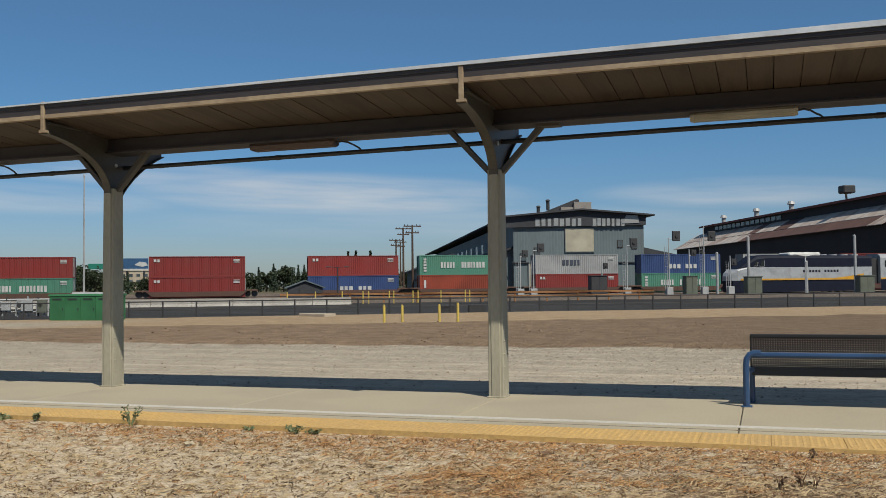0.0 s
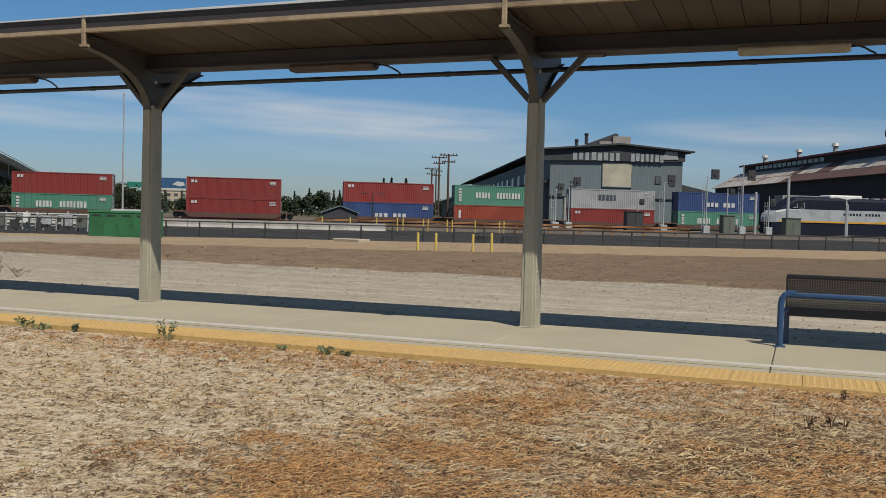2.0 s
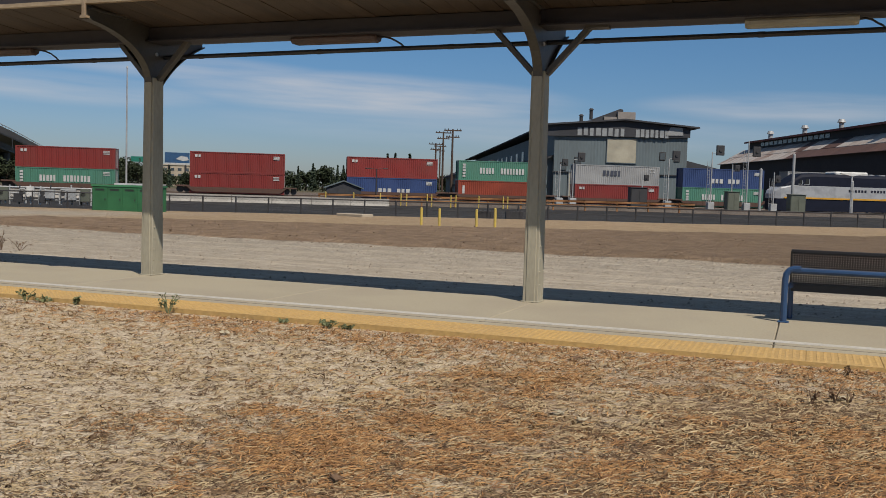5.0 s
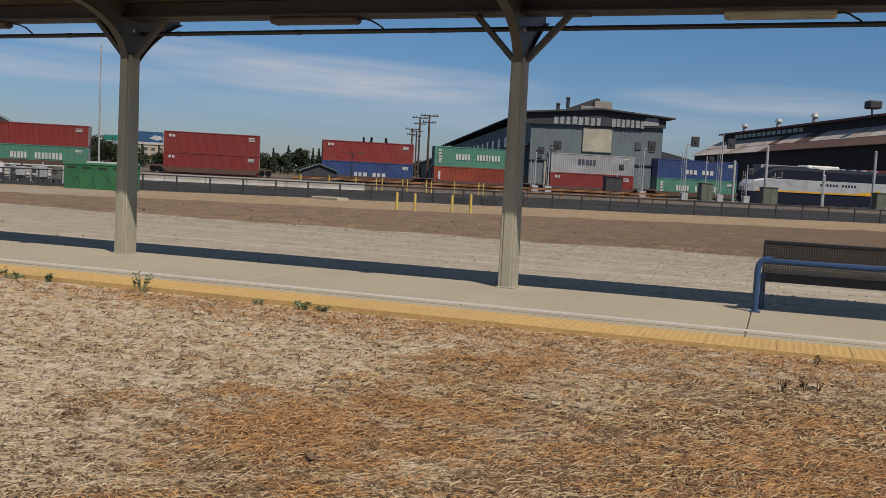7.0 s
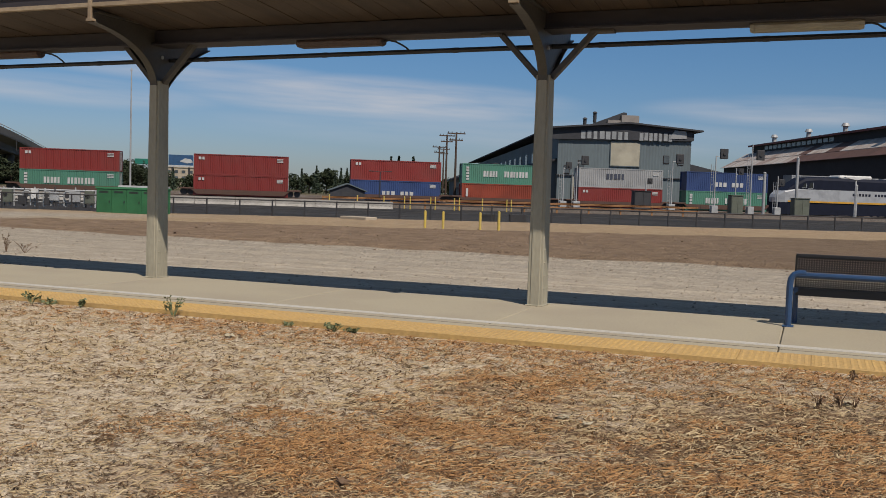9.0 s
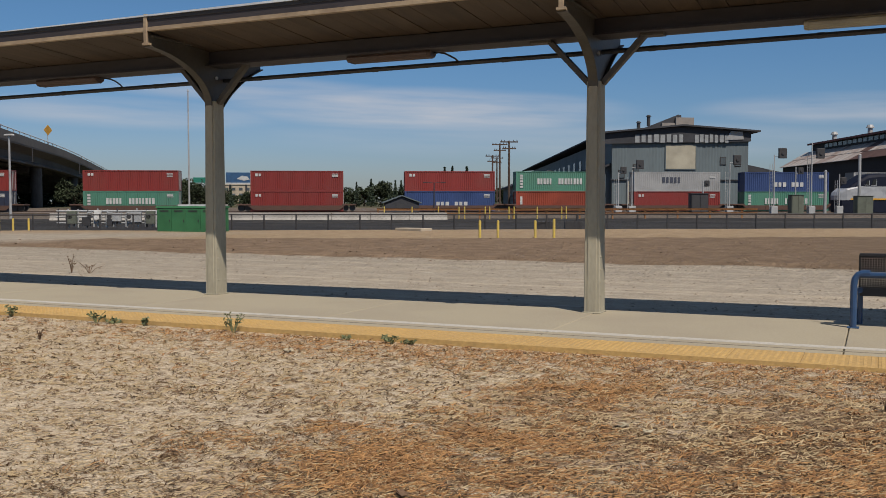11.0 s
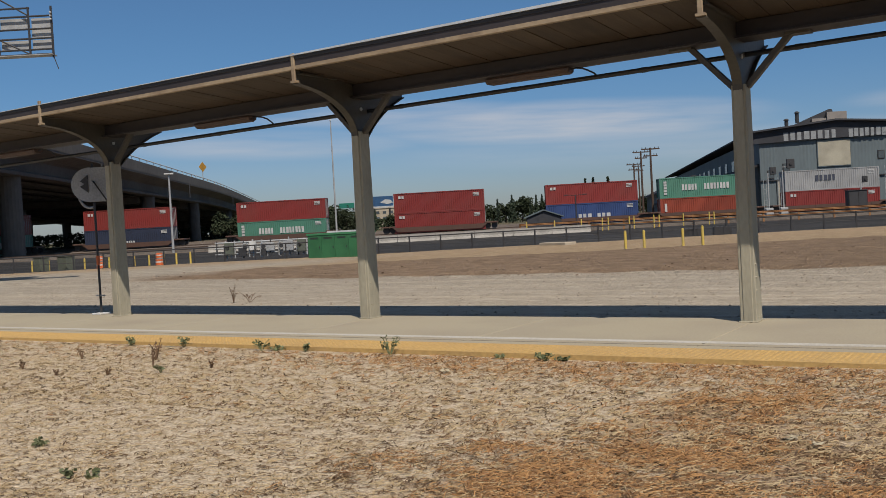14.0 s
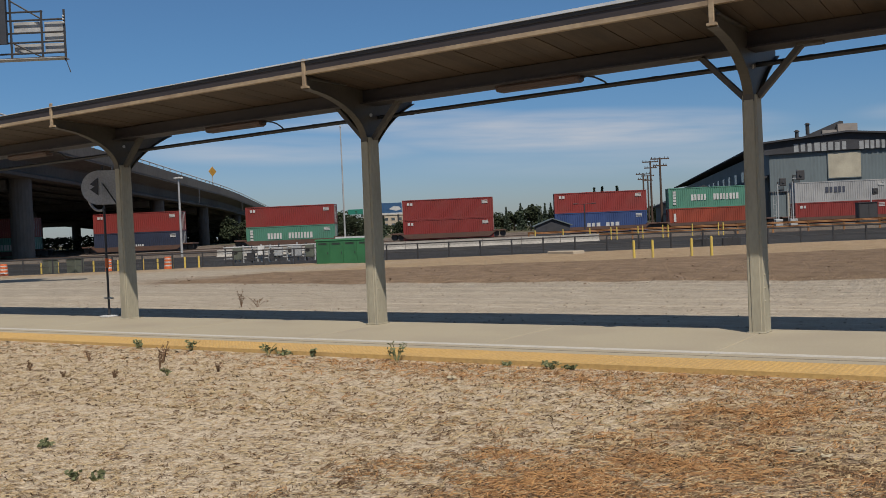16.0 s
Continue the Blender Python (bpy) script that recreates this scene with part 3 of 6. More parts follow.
# ---- canopy posts ----
def build_post():
    t = thing("canopy_post", pose(-2.395, 11.88, 0), "cream riveted steel canopy post with curved taupe arms darkened for shade", "post", "posts of the canopy")
    bm = bmesh.new()
    lo, hi = [(-0.10, -0.135), (0.10, -0.135), (0.10, 0.125), (-0.10, 0.125)], [(-0.085, -0.12), (0.085, -0.12), (0.085, 0.11), (-0.085, 0.11)]
    a, c = [bm.verts.new((*p, 0)) for p in lo], [bm.verts.new((*p, 2.86)) for p in hi]
    for k in range(4):
        bm.faces.new((a[k], a[(k + 1) % 4], c[(k + 1) % 4], c[k]))
    bm.faces.new(a[::-1])
    bm.faces.new(c)
    bmesh.ops.bevel(bm, geom=list(bm.edges), offset=0.008, segments=1, affect="EDGES")
    chamfered(bm, -0.058, 0.060, -0.143, -0.12, 0.0, 2.80, 0.006)
    part("shaft", bm, M["post"], t)
    bm = bmesh.new()
    tube(bm, (0.0, 0, 0), (0.011, 0, 0), 0.013, 0.007, 6)
    rivet = mesh_of("rivet", bm, M["post"])
    for k in range(7):
        for yy in (-0.09, 0.08):
            part("rivet", rivet, None, t).location = (0.097, yy, 0.06 + 0.16 * k)
    bm = bmesh.new()
    chamfered(bm, -0.115, 0.115, -0.16, 0.15, 0.0, 0.014, 0.004)
    part("base_plate", bm, M["post"], t)

    def curve(side, reach, n=12):
        pts = []
        for k in range(n + 1):
            th = radians(82) * k / n
            out, up = (1 - math.cos(th)) / (1 - math.cos(radians(82))), math.sin(th) / math.sin(radians(82))
            if side > 0:   # the back arm is nearly straight beneath
                out, up = 0.35 * out + 0.65 * k / n, 0.35 * up + 0.65 * k / n
            pts.append((side * (0.125 + (reach - 0.125) * out), 2.78 + 0.70 * up))
        return pts
    for side, reach, nm in ((-1, 1.43, "front_arm"), (1, 1.16, "back_arm")):
        low_edge = curve(side, reach)
        bm = bmesh.new()
        top = [(side * reach, 3.685), (side * 0.0, 3.60), (side * 0.0, 2.78)]
        prism(bm, low_edge + top, -0.012, 0.012)
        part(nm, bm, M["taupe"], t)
        bm = bmesh.new()
        under = []
        for k, (ya, za) in enumerate(low_edge):
            (yp, zp), (yn, zn) = low_edge[max(k - 1, 0)], low_edge[min(k + 1, len(low_edge) - 1)]
            d = Vector((yn - yp, zn - zp)).normalized()
            sgn = 1 if side > 0 else -1
            under.append((ya + sgn * d.y * 0.016, za - sgn * d.x * 0.016))
        prism(bm, low_edge + under[::-1], -0.06, 0.06)
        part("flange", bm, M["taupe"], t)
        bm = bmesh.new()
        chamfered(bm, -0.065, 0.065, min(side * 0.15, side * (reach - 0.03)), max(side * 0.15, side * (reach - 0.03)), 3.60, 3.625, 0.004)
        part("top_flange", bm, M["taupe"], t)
    bm = bmesh.new()
    chamfered(bm, -0.03, 0.03, -1.475, -1.44, 3.50, 3.89, 0.006)
    box(bm, -0.055, 0.055, -1.475, -1.41, 3.48, 3.51)
    part("end_bracket", bm, M["trim"], t, "chipped cream gutter bracket")
    for s in (-1, 1):
        bm = bmesh.new()
        tmp = bmesh.new()
        chamfered(tmp, -0.035, 0.035, -0.05, 0.05, 0.0, math.hypot(0.56, 0.60), 0.006)
        merge(bm, tmp, pose(s * 0.08, -0.0, 2.835, 0, math.degrees(math.atan2(s * 0.56, 0.60)), 0))
        box(bm, s * 0.70 - 0.14, s * 0.70 + 0.14, -0.09, 0.09, 3.372, 3.402)
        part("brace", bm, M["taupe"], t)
    # a pale bolt head in the web
    bm = bmesh.new()
    tube(bm, (-0.03, 0.03, 3.21), (0.03, 0.03, 3.21), 0.026, n=12)
    part("bolt", bm, M["white"], t, "pale bolt through the web")
    return t


post = build_post()
for k in (-3, -2, -1, 1):
    copy_thing(post, pose(-2.395 + 5.8 * k, 11.88, 0))


# ---- lamps under the beam ----
def strip_lamp(x0, x1, mat, label):
    t = thing("strip_lamp", pose(x0, 11.9, 3.395 + 0.0065 * (x0 + 3.2), 0, -0.37, 0), label, "lamp", "lamps under the canopy")
    w = x1 - x0
    bm = bmesh.new()
    prism(bm, [(-0.10, 0.0), (-0.115, -0.03), (-0.105, -0.065), (-0.07, -0.09), (0.07, -0.09), (0.105, -0.065), (0.115, -0.03), (0.10, 0.0)], 0.05, w - 0.05)
    part("housing", bm, mat, t)
    for xx, xi in ((0.0, 0.05), (w, w - 0.05)):
        bm = bmesh.new()
        big = [(-0.10, 0.0), (-0.12, -0.03), (-0.11, -0.068), (-0.07, -0.095), (0.07, -0.095), (0.11, -0.068), (0.12, -0.03), (0.10, 0.0)]
        ra, rb = [bm.verts.new((xi, y, z)) for y, z in big], [bm.verts.new((xx, y * 0.8, z * 0.85)) for y, z in big]
        for k in range(8):
            bm.faces.new((ra[k], ra[(k + 1) % 8], rb[(k + 1) % 8], rb[k]))
        bm.faces.new(ra)
        bm.faces.new(rb[::-1])
        part("end_cap", bm, mat, t)
    bm = bmesh.new()
    down = conduit_z(x1 + 0.28) + 0.0065 * (x1 + 2.88) - (3.395 + 0.0065 * (x0 + 3.2)) - 0.0065 * w + 0.02
    bent_tube(bm, [(w, 0.0, -0.035), (w + 0.07, 0.03, -0.022), (w + 0.14, 0.08, -0.034), (w + 0.20, 0.13, -0.066), (w + 0.25, 0.18, down * 0.75), (w + 0.28, 0.2, down)], 0.012, 6)
    part("cable", bm, M["steel_dark"], t)
    return t


strip_lamp(0.01, 1.22, M["lamp_white"], "yellowed strip lamp on the underside of the canopy beam")
for k in range(3):
    strip_lamp(-5.90 - 5.8 * k, -4.63 - 5.8 * k, M["lamp_red"], "rusty brown strip lamp housing under the canopy beam")


# ---- bench ----
def bench():
    t = thing("bench", pose(0.562, 11.56, 0), "black wire-mesh bench with blue tubular frame", "bench")
    L = 1.9
    for xx in (0.03, L - 0.03):
        s = 1 if xx < 1 else -1
        bm = bmesh.new()
        bent_tube(bm, [(xx, 0, 0), (xx, 0, 0.47), (xx + 0.01 * s, 0, 0.54), (xx + 0.04 * s, 0.0, 0.585), (xx + 0.09 * s, 0.0, 0.605), (xx + 0.16 * s, 0, 0.605)], 0.036)
        part("leg", bm, M["bench_blue"], t)
        bm = bmesh.new()
        bent_tube(bm, [(xx + 0.06 * s, 0.42, 0), (xx + 0.06 * s, 0.42, 0.36), (xx + 0.06 * s, 0.36, 0.41), (xx + 0.06 * s, 0.06, 0.41)], 0.03)
        part("leg", bm, M["bench_blue"], t)
        bm = bmesh.new()
        chamfered(bm, xx - 0.06, xx + 0.06, -0.06, 0.06, 0, 0.012, 0.003)
        part("foot_plate", bm, M["bench_blue"], t)
    bm = bmesh.new()
    tube(bm, (0.1, 0, 0.585), (L - 0.1, 0, 0.585), 0.031, n=10)
    part("back_tube", bm, M["bench_blue"], t)
    # mesh back and seat: crossing strips with open squares between
    prof = [(0.03, 0.80), (0.045, 0.70), (0.07, 0.60), (0.10, 0.50), (0.13, 0.44), (0.18, 0.41)]
    seat = [(0.18, 0.41), (0.30, 0.395), (0.42, 0.40), (0.50, 0.40), (0.53, 0.37)]

    def mesh_panel(profile, name, half):
        bm = bmesh.new()
        fine = []
        for (ya, za), (yb, zb) in zip(profile, profile[1:]):
            n = max(1, round(math.hypot(yb - ya, zb - za) / 0.026))
            fine += [(ya + (yb - ya) * k / n, za + (zb - za) * k / n) for k in range(n)]
        fine.append(profile[-1])
        for y, z in fine:
            box(bm, 0.09, L - 0.09, y - 0.004, y + 0.004, z - half * 0.95, z + half * 0.95)
        m = round((L - 0.18) / 0.026)
        for k in range(m + 1):
            xx = 0.09 + (L - 0.18) * k / m
            for (ya, za), (yb, zb) in zip(profile, profile[1:]):
                vs = [bm.verts.new(p) for p in ((xx - half, ya, za), (xx + half, ya, za), (xx + half, yb, zb), (xx - half, yb, zb))]
                ws = [bm.verts.new(v.co + Vector((0, 0.006, -0.003))) for v in vs]
                bm.faces.new(vs)
                bm.faces.new(ws[::-1])
                for i in range(4):
                    bm.faces.new((vs[i], vs[(i + 1) % 4], ws[(i + 1) % 4], ws[i]))
        part(name, bm, M["bench_black"], t)
    mesh_panel(prof, "backrest", 0.0078)
    mesh_panel(seat, "seat", 0.0105)
    bm = bmesh.new()
    bent_tube(bm, [(0.085, 0.025, 0.80), (0.085, 0.065, 0.60), (0.085, 0.16, 0.41), (0.085, 0.5, 0.40)], 0.012, 6)
    bent_tube(bm, [(L - 0.085, 0.025, 0.80), (L - 0.085, 0.065, 0.60), (L - 0.085, 0.16, 0.41), (L - 0.085, 0.5, 0.40)], 0.012, 6)
    chamfered(bm, 0.08, L - 0.08, 0.012, 0.036, 0.782, 0.82, 0.006)
    tube(bm, (0.08, 0.53, 0.37), (L - 0.08, 0.53, 0.37), 0.018, n=6)
    box(bm, 0.09, L - 0.09, 0.10, 0.135, 0.345, 0.43)
    part("edge_frame", bm, M["bench_black"], t)
    return t


bench()

# ---- round target sign beside the platform ----
t = thing("round_target", pose(-14.86, 12.08, 0), "round grey target disc on a thin black pole by the platform", "sign")
bm = bmesh.new()
tube(bm, (0, 0, 0.02), (0, 0, 2.92), 0.022, n=8)
part("pole", bm, M["steel_dark"], t)
bm = bmesh.new()
tmp = bmesh.new()
tube(tmp, (0, 0, -0.02), (0, 0, 0.02), 0.33, n=32)
merge(bm, tmp, pose(-0.04, -0.06, 2.50, 90, 0, 40))
part("disc", bm, M["target"], t)
bm = bmesh.new()
for k in range(28):
    a, b = radians(60 + k * 8), radians(60 + (k + 1) * 8)
    tube(bm, (-0.12 + 0.36 * math.cos(a), 0.0, 2.44 + 0.38 * math.sin(a)), (-0.12 + 0.36 * math.cos(b), 0.0, 2.44 + 0.38 * math.sin(b)), 0.025, n=6)
part("rim", bm, M["target"], t)
bm = bmesh.new()
tmp = bmesh.new()
chamfered(tmp, 0.02, 0.30, -0.015, 0.015, -0.33, 0.33, 0.004)
merge(bm, tmp, pose(0.0, -0.05, 2.50, 0, 0, 40))
part("plate", bm, M["target"], t)
bm = bmesh.new()
tmp = bmesh.new()
prism(tmp, [(-0.15, 0.05), (0.0, 0.17), (0.0, -0.17), (-0.15, -0.05), (-0.06, 0.0)], -0.01, 0.01, "y")
merge(bm, tmp, pose(-0.02, -0.10, 2.52, 0, 0, 40))
part("arrow", bm, M["steel_dark"], t)
bm = bmesh.new()
tube(bm, (0, -0.02, 2.60), (0.62, -0.14, 2.10), 0.014, n=6)
part("stay", bm, M["steel_dark"], t)
bm = bmesh.new()
chamfered(bm, -0.09, 0.16, -0.16, 0.10, 0, 0.03, 0.006)
part("foot", bm, M["white"], t)
bm = bmesh.new()
tube(bm, (-0.12, 0, 0.36), (0.13, 0, 0.36), 0.018, n=6)
part("crossbar", bm, M["steel_grey"], t)
bm = bmesh.new()
tube(bm, (0, 0, 0.95), (0, 0, 1.13), 0.035, n=8)
part("reflector", bm, M["orange"], t, "orange reflector sleeve")


# ---- bollards, barrels, cabinets ----
def bollard(h, name="bollard"):
    bm = bmesh.new()
    tube(bm, (0, 0, -0.3), (0, 0, h - 0.04), 0.055, n=10, caps=False)
    tube(bm, (0, 0, h - 0.04), (0, 0, h), 0.055, 0.03, n=10)
    return mesh_of(name, bm, M["yellow"], True)


low_bollard, tall_bollard = bollard(0.72), bollard(1.05)


def stand(x, y):
    return pose(x, y, ground_height(x, y))


for x, y in ((-13.57, 35.6), (-13.3, 36.9), (-11.77, 37.1), (-10.47, 35.5)):
    ob = new("bollard", low_bollard)
    ob.matrix_world = stand(x, y)
    tagged(ob, "thin yellow steel bollard on the dirt bank", "bollard", "bollards on the bank")
for x, y in ((-51.1, 35.2), (-49.75, 35.4), (-48.35, 35.7), (-47.1, 35.9), (-45.3, 36.2), (-43.6, 36.6), (-42.6, 36.8), (-41.6, 37.0), (-40.7, 37.1), (-39.8, 37.3)):
    ob = new("bollard", low_bollard)
    ob.matrix_world = stand(x, y)
    tagged(ob, "yellow steel bollard in a row by the overpass", "bollard", "bollards by the overpass")
for u in (8.3, 10.1, 10.6, 12.4, 12.8, 14.5, 14.95, 17.0, 19.2, 19.6, 3.6, 6.0):
    ob = new("bollard", tall_bollard)
    ob.matrix_world = on_rail(u, 83.2, -0.08)
    tagged(ob, "yellow bollard beside the low rusty rail", "bollard", "bollards by the tracks")
for x, y in ((-43.6, 38.4), (-47.1, 37.0), (-50.5, 32.4)):
    t = thing("traffic_barrel", stand(x, y), "orange traffic barrel with pale bands on the dirt", "barrel", "traffic barrels")
    bm = bmesh.new()
    for z0, z1, r0, r1 in ((0, 0.05, 0.30, 0.30), (0.05, 0.22, 0.24, 0.23), (0.30, 0.42, 0.225, 0.22), (0.50, 0.62, 0.21, 0.205), (0.68, 0.78, 0.2, 0.18)):
        tube(bm, (0, 0, z0), (0, 0, z1), r0, r1, 12)
    part("body", bm, M["orange"], t)
    for z0, z1, r in ((0.22, 0.30, 0.226), (0.42, 0.50, 0.214), (0.62, 0.68, 0.2)):
        bm = bmesh.new()
        tube(bm, (0, 0, z0), (0, 0, z1), r, n=12)
        part("band", bm, M["white"], t)
for x, y, w in ((-48.3, 33.9, 0.62), (-47.0, 34.6, 0.8)):
    t = thing("utility_cabinet", stand(x, y), "dull olive utility cabinet on the dirt", "cabinet", "cabinets by the overpass")
    bm = bmesh.new()
    chamfered(bm, -w / 2, w / 2, -0.3, 0.3, -0.1, 0.88, 0.02)
    part("body", bm, M["olive"], t)
    bm = bmesh.new()
    chamfered(bm, -w / 2 - 0.03, w / 2 + 0.03, -0.33, 0.33, 0.88, 0.93, 0.01)
    part("lid", bm, M["olive"], t)

# green switchgear cabinet
t = thing("switchgear_cabinet", stand(-30.7, 39.2) @ pose(0, 0, 0.0, 0, 0, 10), "bright green switchgear cabinet with four doors", "cabinet")
bm = bmesh.new()
chamfered(bm, -1.62, 1.62, -0.55, 0.85, -0.25, 1.18, 0.02)
part("body", bm, M["green_box"], t)
bm = bmesh.new()
prism(bm, [(-0.6, 1.18), (0.9, 1.18), (0.85, 1.27), (-0.55, 1.27)], -1.66, 1.66)
part("roof", bm, M["green_box"], t)
bm = bmesh.new()
prism(bm, [(0.05, 1.275), (0.85, 1.275), (0.8, 1.36), (0.1, 1.36)], -0.8, 1.6)
part("cap", bm, M["steel_grey"], t, "pale weathered metal cap")
for k in range(4):
    x0 = -1.58 + k * 0.795
    bm = bmesh.new()
    chamfered(bm, x0, x0 + 0.775, -0.575, -0.548, -0.05, 1.13, 0.008)
    d = part("door", bm, M["green_box"], t)
    bm = bmesh.new()
    box(bm, x0 + 0.66, x0 + 0.70, -0.60, -0.573, 0.50, 0.60)
    part("handle", bm, M["steel_dark"], d)
    bm = bmesh.new()
    for j in range(3):
        box(bm, x0 + 0.14, x0 + 0.62, -0.584, -0.573, 0.98 + j * 0.035, 1.0 + j * 0.035)
    part("vent", bm, M["steel_dark"], d)

# pipe and valve rack behind the fence
t = thing("valve_rack", on_rail(-16.1, 57.0, -0.1), "grey steel rack of pipes, valves and meter boxes", "equipment")
rng = random.Random(11)
for z in (0.25, 0.62, 0.95):
    bm = bmesh.new()
    tube(bm, (0, 0, z), (5.7, 0, z), 0.05, n=8)
    part("pipe", bm, M["steel_grey"], t)
for k in range(11):
    bm = bmesh.new()
    xx = 0.1 + k * 0.55
    tube(bm, (xx, rng.uniform(-0.2, 0.2), 0), (xx, 0, 1.0 + 0.12 * rng.random()), 0.045, n=8)
    part("upright", bm, M["steel_grey"] if k % 3 else M["steel_dark"], t)
for xx, w, z0, z1, mt in ((0.9, 0.55, 0.2, 0.95, "olive"), (2.35, 0.40, 0.45, 1.0, "white"), (3.4, 0.5, 0.35, 0.85, "steel_grey"), (4.5, 0.6, 0.3, 0.9, "steel_grey"), (5.3, 0.5, 0.2, 0.95, "olive"), (1.7, 0.45, 0.1, 0.6, "steel_dark"), (3.0, 0.3, 0.1, 0.5, "steel_dark")):
    bm = bmesh.new()
    chamfered(bm, xx - w / 2, xx + w / 2, -0.28, -0.06, z0, z1, 0.015)
    part("meter_box", bm, M[mt], t)
for k in range(5):
    bm = bmesh.new()
    xx = 0.6 + k * 1.1
    bent_tube(bm, [(xx, -0.1, 0.05), (xx, -0.12, 0.75), (xx + 0.1, -0.12, 0.86), (xx + 0.3, -0.12, 0.86), (xx + 0.4, -0.12, 0.75), (xx + 0.4, -0.1, 0.05)], 0.045, 8)
    part("bend", bm, M["steel_grey"], t)
    bm = bmesh.new()
    tube(bm, (xx + 0.2, -0.28, 0.62), (xx + 0.2, -0.24, 0.62), 0.13, n=12)
    part("valve_wheel", bm, M["steel_dark"], t)

# pale slab and two black crates
bm = bmesh.new()
chamfered(bm, -0.95, 0.95, -0.4, 0.4, -0.05, 0.14, 0.03)
solid("concrete_slab", bm, M["hotel"], stand(-20.7, 44.2) @ pose(0, 0, 0, 0, 0, -20), "broken pale concrete slab lying on dirt", "slab")
for x, y, w in ((-16.2, 51.6, 1.0), (-14.7, 52.2, 0.95)):
    t = thing("black_crate", stand(x, y) @ pose(0, 0, 0, 0, 0, 20), "low black ribbed crate lying by the fence", "crate", "crates by the fence")
    bm = bmesh.new()
    chamfered(bm, -w / 2, w / 2, -0.4, 0.4, 0, 0.55, 0.02)
    part("body", bm, M["steel_dark"], t)
    for k in range(4):
        bm = bmesh.new()
        box(bm, -w / 2 + 0.08 + k * w * 0.24, -w / 2 + 0.15 + k * w * 0.24, -0.43, -0.4, 0.0, 0.57)
        part("rib", bm, M["steel_dark"], t)

# ---- yard fence ----
fence = thing("yard_fence", on_rail(0, 52.4, -0.25), "low dark steel fence along the road", "fence", kind="structure")
bm = bmesh.new()
tube(bm, (0, 0, -0.2), (0, 0, 0.98), 0.046, n=6)
post_mesh = mesh_of("fence_post", bm, M["steel_dark"])
for k in range(52):
    part("fence_post", post_mesh, None, fence).location = (-28 + k * 1.72, 0, 0)
for z, r in ((0.94, 0.034), (0.50, 0.014), (0.10, 0.022)):
    bm = bmesh.new()
    tube(bm, (-28, 0, z), (61, 0, z), r, n=6)
    part("fence_rail", bm, M["steel_dark"], fence)
bm = bmesh.new()
for k in range(380):
    xx = -28 + k * 0.235
    for s in (-1, 1):
        p, q = Vector((xx, 0.0, 0.1)), Vector((xx + s * 0.84, 0.0, 0.94))
        a = [bm.verts.new(c) for c in (p, p + Vector((0.006, 0, 0)), q + Vector((0.006, 0, 0)), q)]
        bm.faces.new(a)
wire = part("chain_link", bm, M["steel_dark"], fence)
wire["kind"] = "stuff"

# low cement wall and rusty guard rail across the road
bm = bmesh.new()
for k in range(10):
    a = -24 + k * 3.3
    prism(bm, [(-0.3, 0), (0.3, 0), (0.12, 0.22), (0.10, 0.62), (-0.10, 0.62), (-0.12, 0.22)], a, a + 3.25)
solid("barrier_wall", bm, M["cement"], on_rail(0, 82.0, -0.16), "low pale cement traffic barrier along the road", "barrier", kind="structure")
rail_t = thing("guard_rail", on_rail(3.0, 84.2, -0.06), "low rusty orange guard rail beside the tracks", "rail")
for z in (0.42, 0.78):
    bm = bmesh.new()
    prism(bm, [(-0.03, z - 0.09), (0.02, z - 0.05), (-0.03, z), (0.02, z + 0.05), (-0.03, z + 0.09), (0.05, z + 0.09), (0.05, z - 0.09)], 0, 34.5)
    part("beam", bm, M["rust"], rail_t)
for k in range(12):
    bm = bmesh.new()
    box(bm, k * 3.0, k * 3.0 + 0.14, 0.05, 0.19, -0.2, 0.88)
    part("rail_post", bm, M["rust"], rail_t)
bm = bmesh.new()
box(bm, -60, 120, -0.2, 0.2, -0.1, 0.16)
solid("kerb", bm, M["ballast"], on_rail(0, 88.0, -0.05), "grey cement kerb along the yard", "kerb", kind="structure")

# ---- tracks ----
for v in (94.0, 105.0, 130.3):
    tr = thing("railway_track", on_rail(0, v, -0.05), "railway track on grey ballast", "track", "tracks", "structure")
    bm = bmesh.new()
    prism(bm, [(-2.0, -0.2), (2.0, -0.2), (1.5, 0.05), (-1.5, 0.05)], -260, 220)
    part("ballast", bm, M["ballast"], tr)
    for s in (-0.76, 0.69):
        bm = bmesh.new()
        prism(bm, [(s, 0.05), (s + 0.13, 0.05), (s + 0.085, 0.09), (s + 0.085, 0.15), (s + 0.10, 0.20), (s + 0.03, 0.20), (s + 0.045, 0.15), (s + 0.045, 0.09)], -260, 220)
        part("rail", bm, M["rail"], tr)


